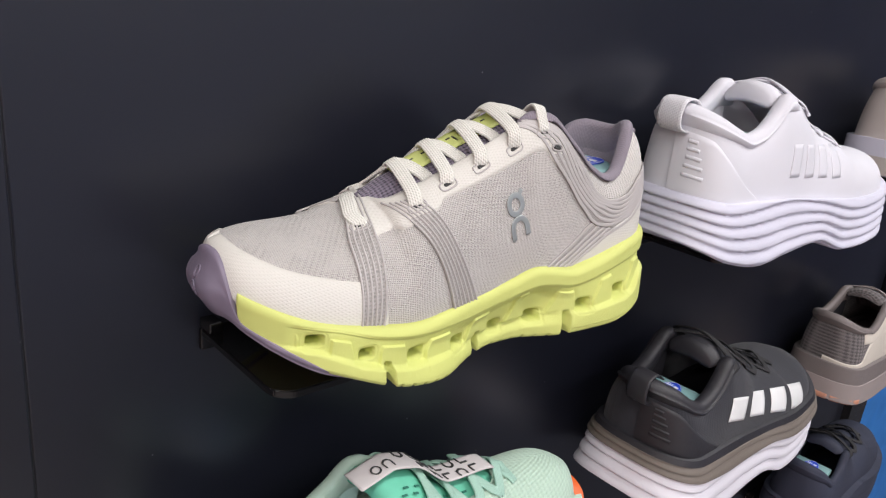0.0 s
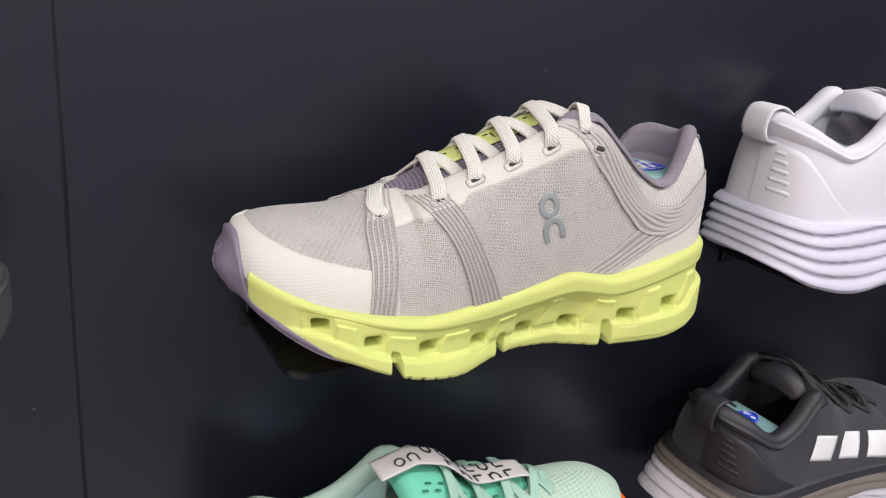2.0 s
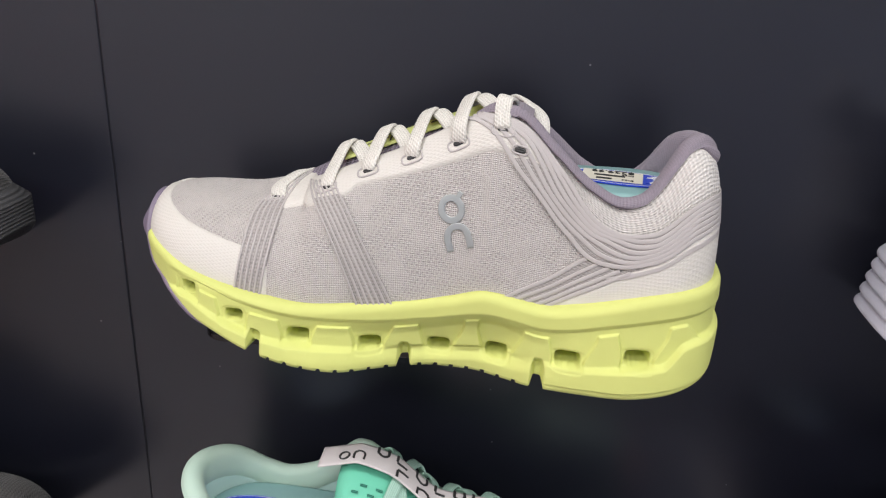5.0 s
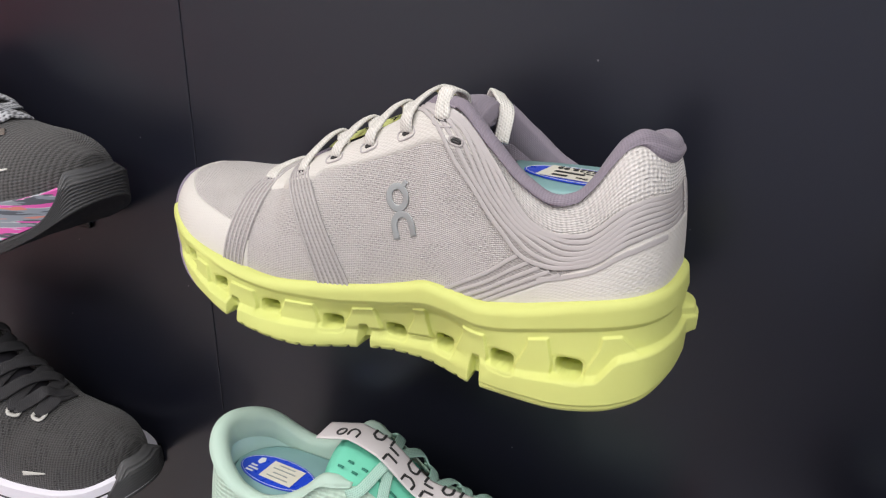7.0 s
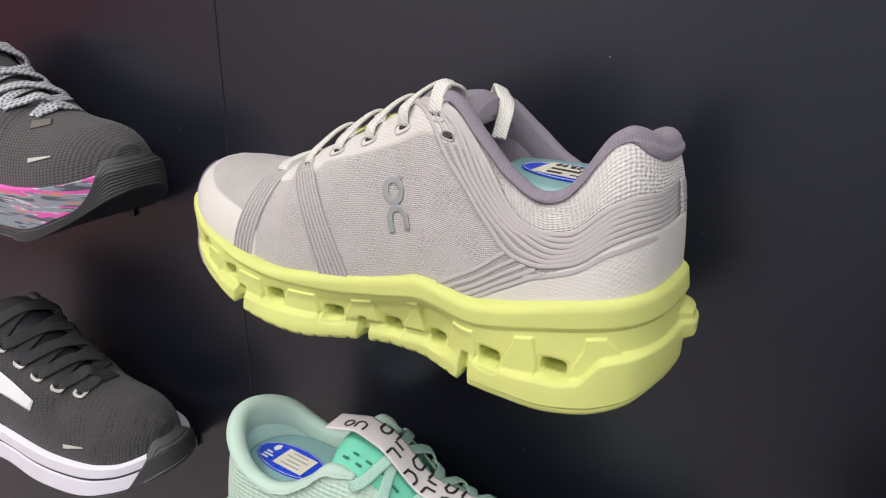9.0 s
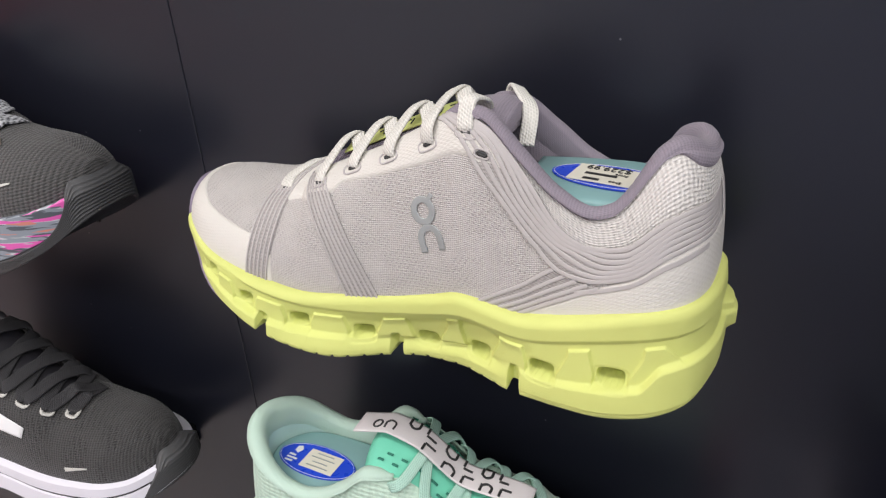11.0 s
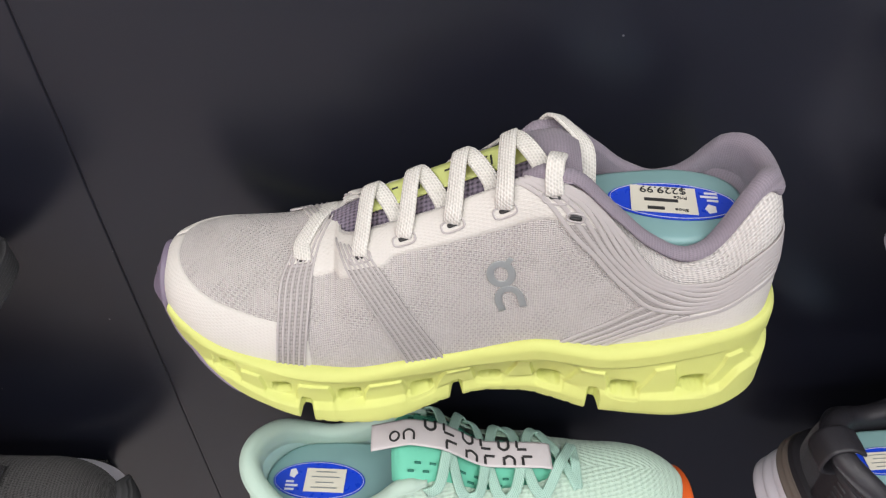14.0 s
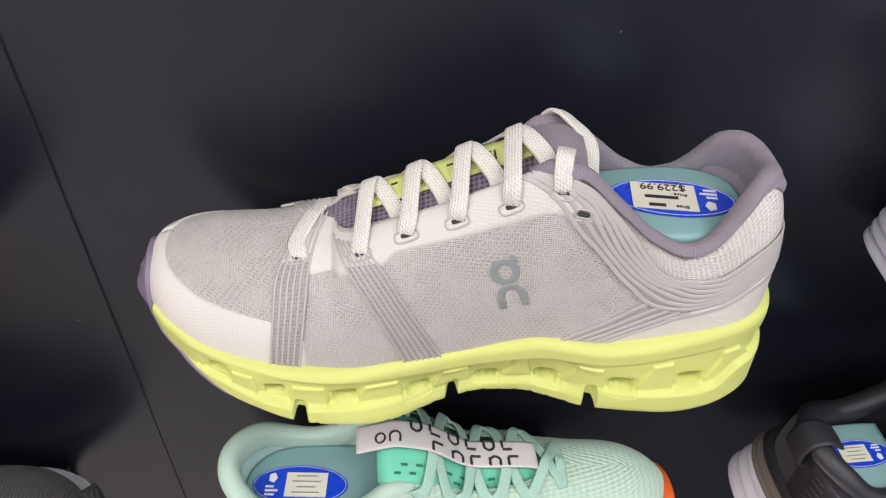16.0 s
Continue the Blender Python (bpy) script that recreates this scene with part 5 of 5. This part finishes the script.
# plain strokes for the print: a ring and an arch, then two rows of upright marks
ca = np.linspace(0, 6.2832, 17)
print_stroke([(0.1855 + 0.0026 * math.cos(a), 0.003 + 0.0030 * math.sin(a)) for a in ca], 0.0013)
print_stroke([(0.1800, 0.0062), (0.1800, 0.0015), (0.1770, 0.0000), (0.1745, 0.0015), (0.1745, 0.0062)], 0.0013)
for k in range(6):
    px = 0.168 - 0.0108 * k
    print_stroke([(px, -0.0078), (px, -0.0030)])
    if k % 2 == 0:
        print_stroke([(px, -0.0032), (px - 0.0028, -0.0014), (px - 0.0056, -0.0032), (px - 0.0056, -0.0078)])
    else:
        print_stroke([(px, -0.0018), (px - 0.0056, -0.0018)])
for k in range(5):
    px = 0.156 - 0.0112 * k
    print_stroke([(px, 0.0034), (px, 0.0086)])
    if k % 2:
        print_stroke([(px, 0.0046), (px - 0.0030, 0.0028), (px - 0.0060, 0.0046), (px - 0.0060, 0.0086)])
    else:
        print_stroke([(px, 0.0030), (px - 0.0058, 0.0030)])

# two shoes to the left, toes towards the lime-soled one
fg = low_form(0.284, 0.0457, heel_lip=0.041, mid_lip=0.035, toe_lip=0.041, box=0.035, ankle=0.088, top=0.121, heel_top=0.1065, toe_up=0.039)
grey_shoe, tg = low_shoe(fg, "charcoal knit running shoe with pink marbled midsole and speckled laces", facing_right(-0.3475, -0.0570, SHELF, 1.3, 0.284),
                         "char_mesh", "black_smooth", "black_smooth", "char_mesh", "speckle_lace", [(0.22, "camo", lambda h: 0.0020, None), (0.0, "char_rubber", lambda h: 0.0020 - 0.002 * (1 - h), lapped(2.0, 0.0014, 0.0))], "black_smooth", lace_width=0.0085)
toe_guard(fg, grey_shoe, along_x((0.002, 0.056), (0.008, 0.056), (0.011, 0.051), (0.014, 0.040), (0.019, 0.030), (0.027, 0.022), (0.04, 0.015), (0.06, 0.008), (0.09, 0.0)), lambda h: 0.0024, "char_rubber", "ribbed charcoal rubber toe guard", 0.34, 0.0010, (0.2, 0.3), 1, slope=1.1)
side_mark(fg, grey_shoe, (0.059, 0.053), (0.041, 0.057), 0.0032, 0.0010, "silver")
side_mark(fg, grey_shoe, (0.073, 0.072), (0.063, 0.074), 0.008, 0.009, "taupe_foam", "eyelet_patch")
shelf(-0.365, SHELF, 0.15)
fk = low_form(0.277, 0.0446, heel_lip=0.035, mid_lip=0.0235, toe_lip=0.0255, box=0.039, ankle=0.084, top=0.115, heel_top=0.1015, toe_up=0.018, pointed=2.1)
dark_shoe, tk = low_shoe(fk, "black mesh running shoe with white midsole and silver eyelets", facing_right(-0.349, -0.0637, SHELF - PITCH, 4.6, 0.277),
                         "dot_mesh", "black_smooth", "black_smooth", "black_smooth", "black_lace", [(0.66, "white_foam", lambda h: 0.003 + 0.001 * (1 - h), None), (0.50, "ink_and_shade", lambda h: 0.0022, None), (0.0, "white_foam", lambda h: 0.004 + 0.002 * (1 - h), None)], "char_rubber", lace_width=0.010, rows=6, eyelet="silver")
toe_guard(fk, dark_shoe, along_x((0.002, 0.040), (0.006, 0.040), (0.009, 0.035), (0.012, 0.027), (0.016, 0.018), (0.022, 0.008), (0.035, 0.0)), lambda h: 0.0054, "char_rubber", "ribbed black rubber toe guard", 0.28, 0.0010, (0.2, 0.3), 1, slope=1.1)
side_mark(fk, dark_shoe, (0.073, 0.033), (0.054, 0.036), 0.0034, 0.0010, "silver")
side_mark(fk, dark_shoe, (0.170, 0.074), (0.107, 0.056), 0.024, 0.009, "white", "white_flash")
shelf(-0.345, SHELF - PITCH)

# the next column to the right
ft = low_form(0.285, 0.045, heel_lip=0.048, mid_lip=0.042, toe_lip=0.042, box=0.036, ankle=0.090, top=0.120, heel_top=0.104, back=0.965)
tan_shoe, tt = low_shoe(ft, "brown-grey running shoe with cream overlays and rust outsole", facing_right(0.788, -0.058, SHELF - PITCH - 0.045, 0),
                        "brown_mesh", "black_smooth", "brown_dark", "brown_mesh", "brown_foam", [(0.55, "brown_dark", lambda h: 0.003 + 0.002 * (1 - h), None), (0.0, "brown_foam", lambda h: 0.006 + 0.002 * (1 - h), None)], "rust", puff=(0.80, 0.66))
part("mud_guard", skin_patch(ft, 0.40, 1.0, lambda s: 0 * s, curve((0.40, 0.20), (0.62, 0.55), (0.70, 0.62), (0.76, 0.40), (0.80, 0.17), (0.9, 0.13), (1, 0.15)), 1, 0.0012, 60, 12), "cream", tan_shoe, "cream synthetic overlay")
part("ankle_overlay", skin_patch(ft, 0.60, 0.80, lambda s: 0.50 + 0 * s, lambda s: 0.86 + 0 * s, 1, 0.0014, 40, 12), "cream", tan_shoe, "cream synthetic overlay")
for k in range(4):
    p, n = on_upper(ft, [(0.80 + 0.05 * k, 0.02), (0.84 + 0.05 * k, 0.02)], 1, 8)
    p[:, 2] = ft.base(p[:, 0]) + 0.003
    part("outsole_block", ribbon(p + n * 0.0085, n, 0.008, 0.005, 0, 8, 4.0), "rust", tan_shoe)
shelf(0.80, SHELF - PITCH - 0.045)
fn = low_form(0.285, 0.046, heel_lip=0.050, mid_lip=0.044, toe_lip=0.046, throat=0.190, dip=0.234)
navy_shoe, tn = low_shoe(fn, "dark navy running shoe with dark laces on a low shelf", facing_right(0.785, -0.064, SHELF - 2 * PITCH - 0.045, 4),
                         "navy", "navy", "navy", "navy", "black_lace", [(0.0, "navy", lambda h: 0.005, lapped(2.0, 0.0020, 0.2))], "black_smooth", throat=0.190, puff=(0.72, 0.62))
shelf(0.79, SHELF - 2 * PITCH - 0.045)
insert_for(fn, navy_shoe, 0.088, 0.205, (0.240, 0.0), 0, words=False, width=0.76)
fe = low_form(0.285, 0.045)
beige_shoe, te = low_shoe(fe, "beige running shoe with pale sole on a black shelf", facing_right(0.765, -0.060, SHELF + 0.03, 0),
                          "beige", "beige", "beige", "beige", "cream", [(0.5, "pearl_foam", lambda h: 0.004, None), (0.0, "beige", lambda h: 0.005, None)], "pearl_foam")
shelf(0.765, SHELF + 0.03)
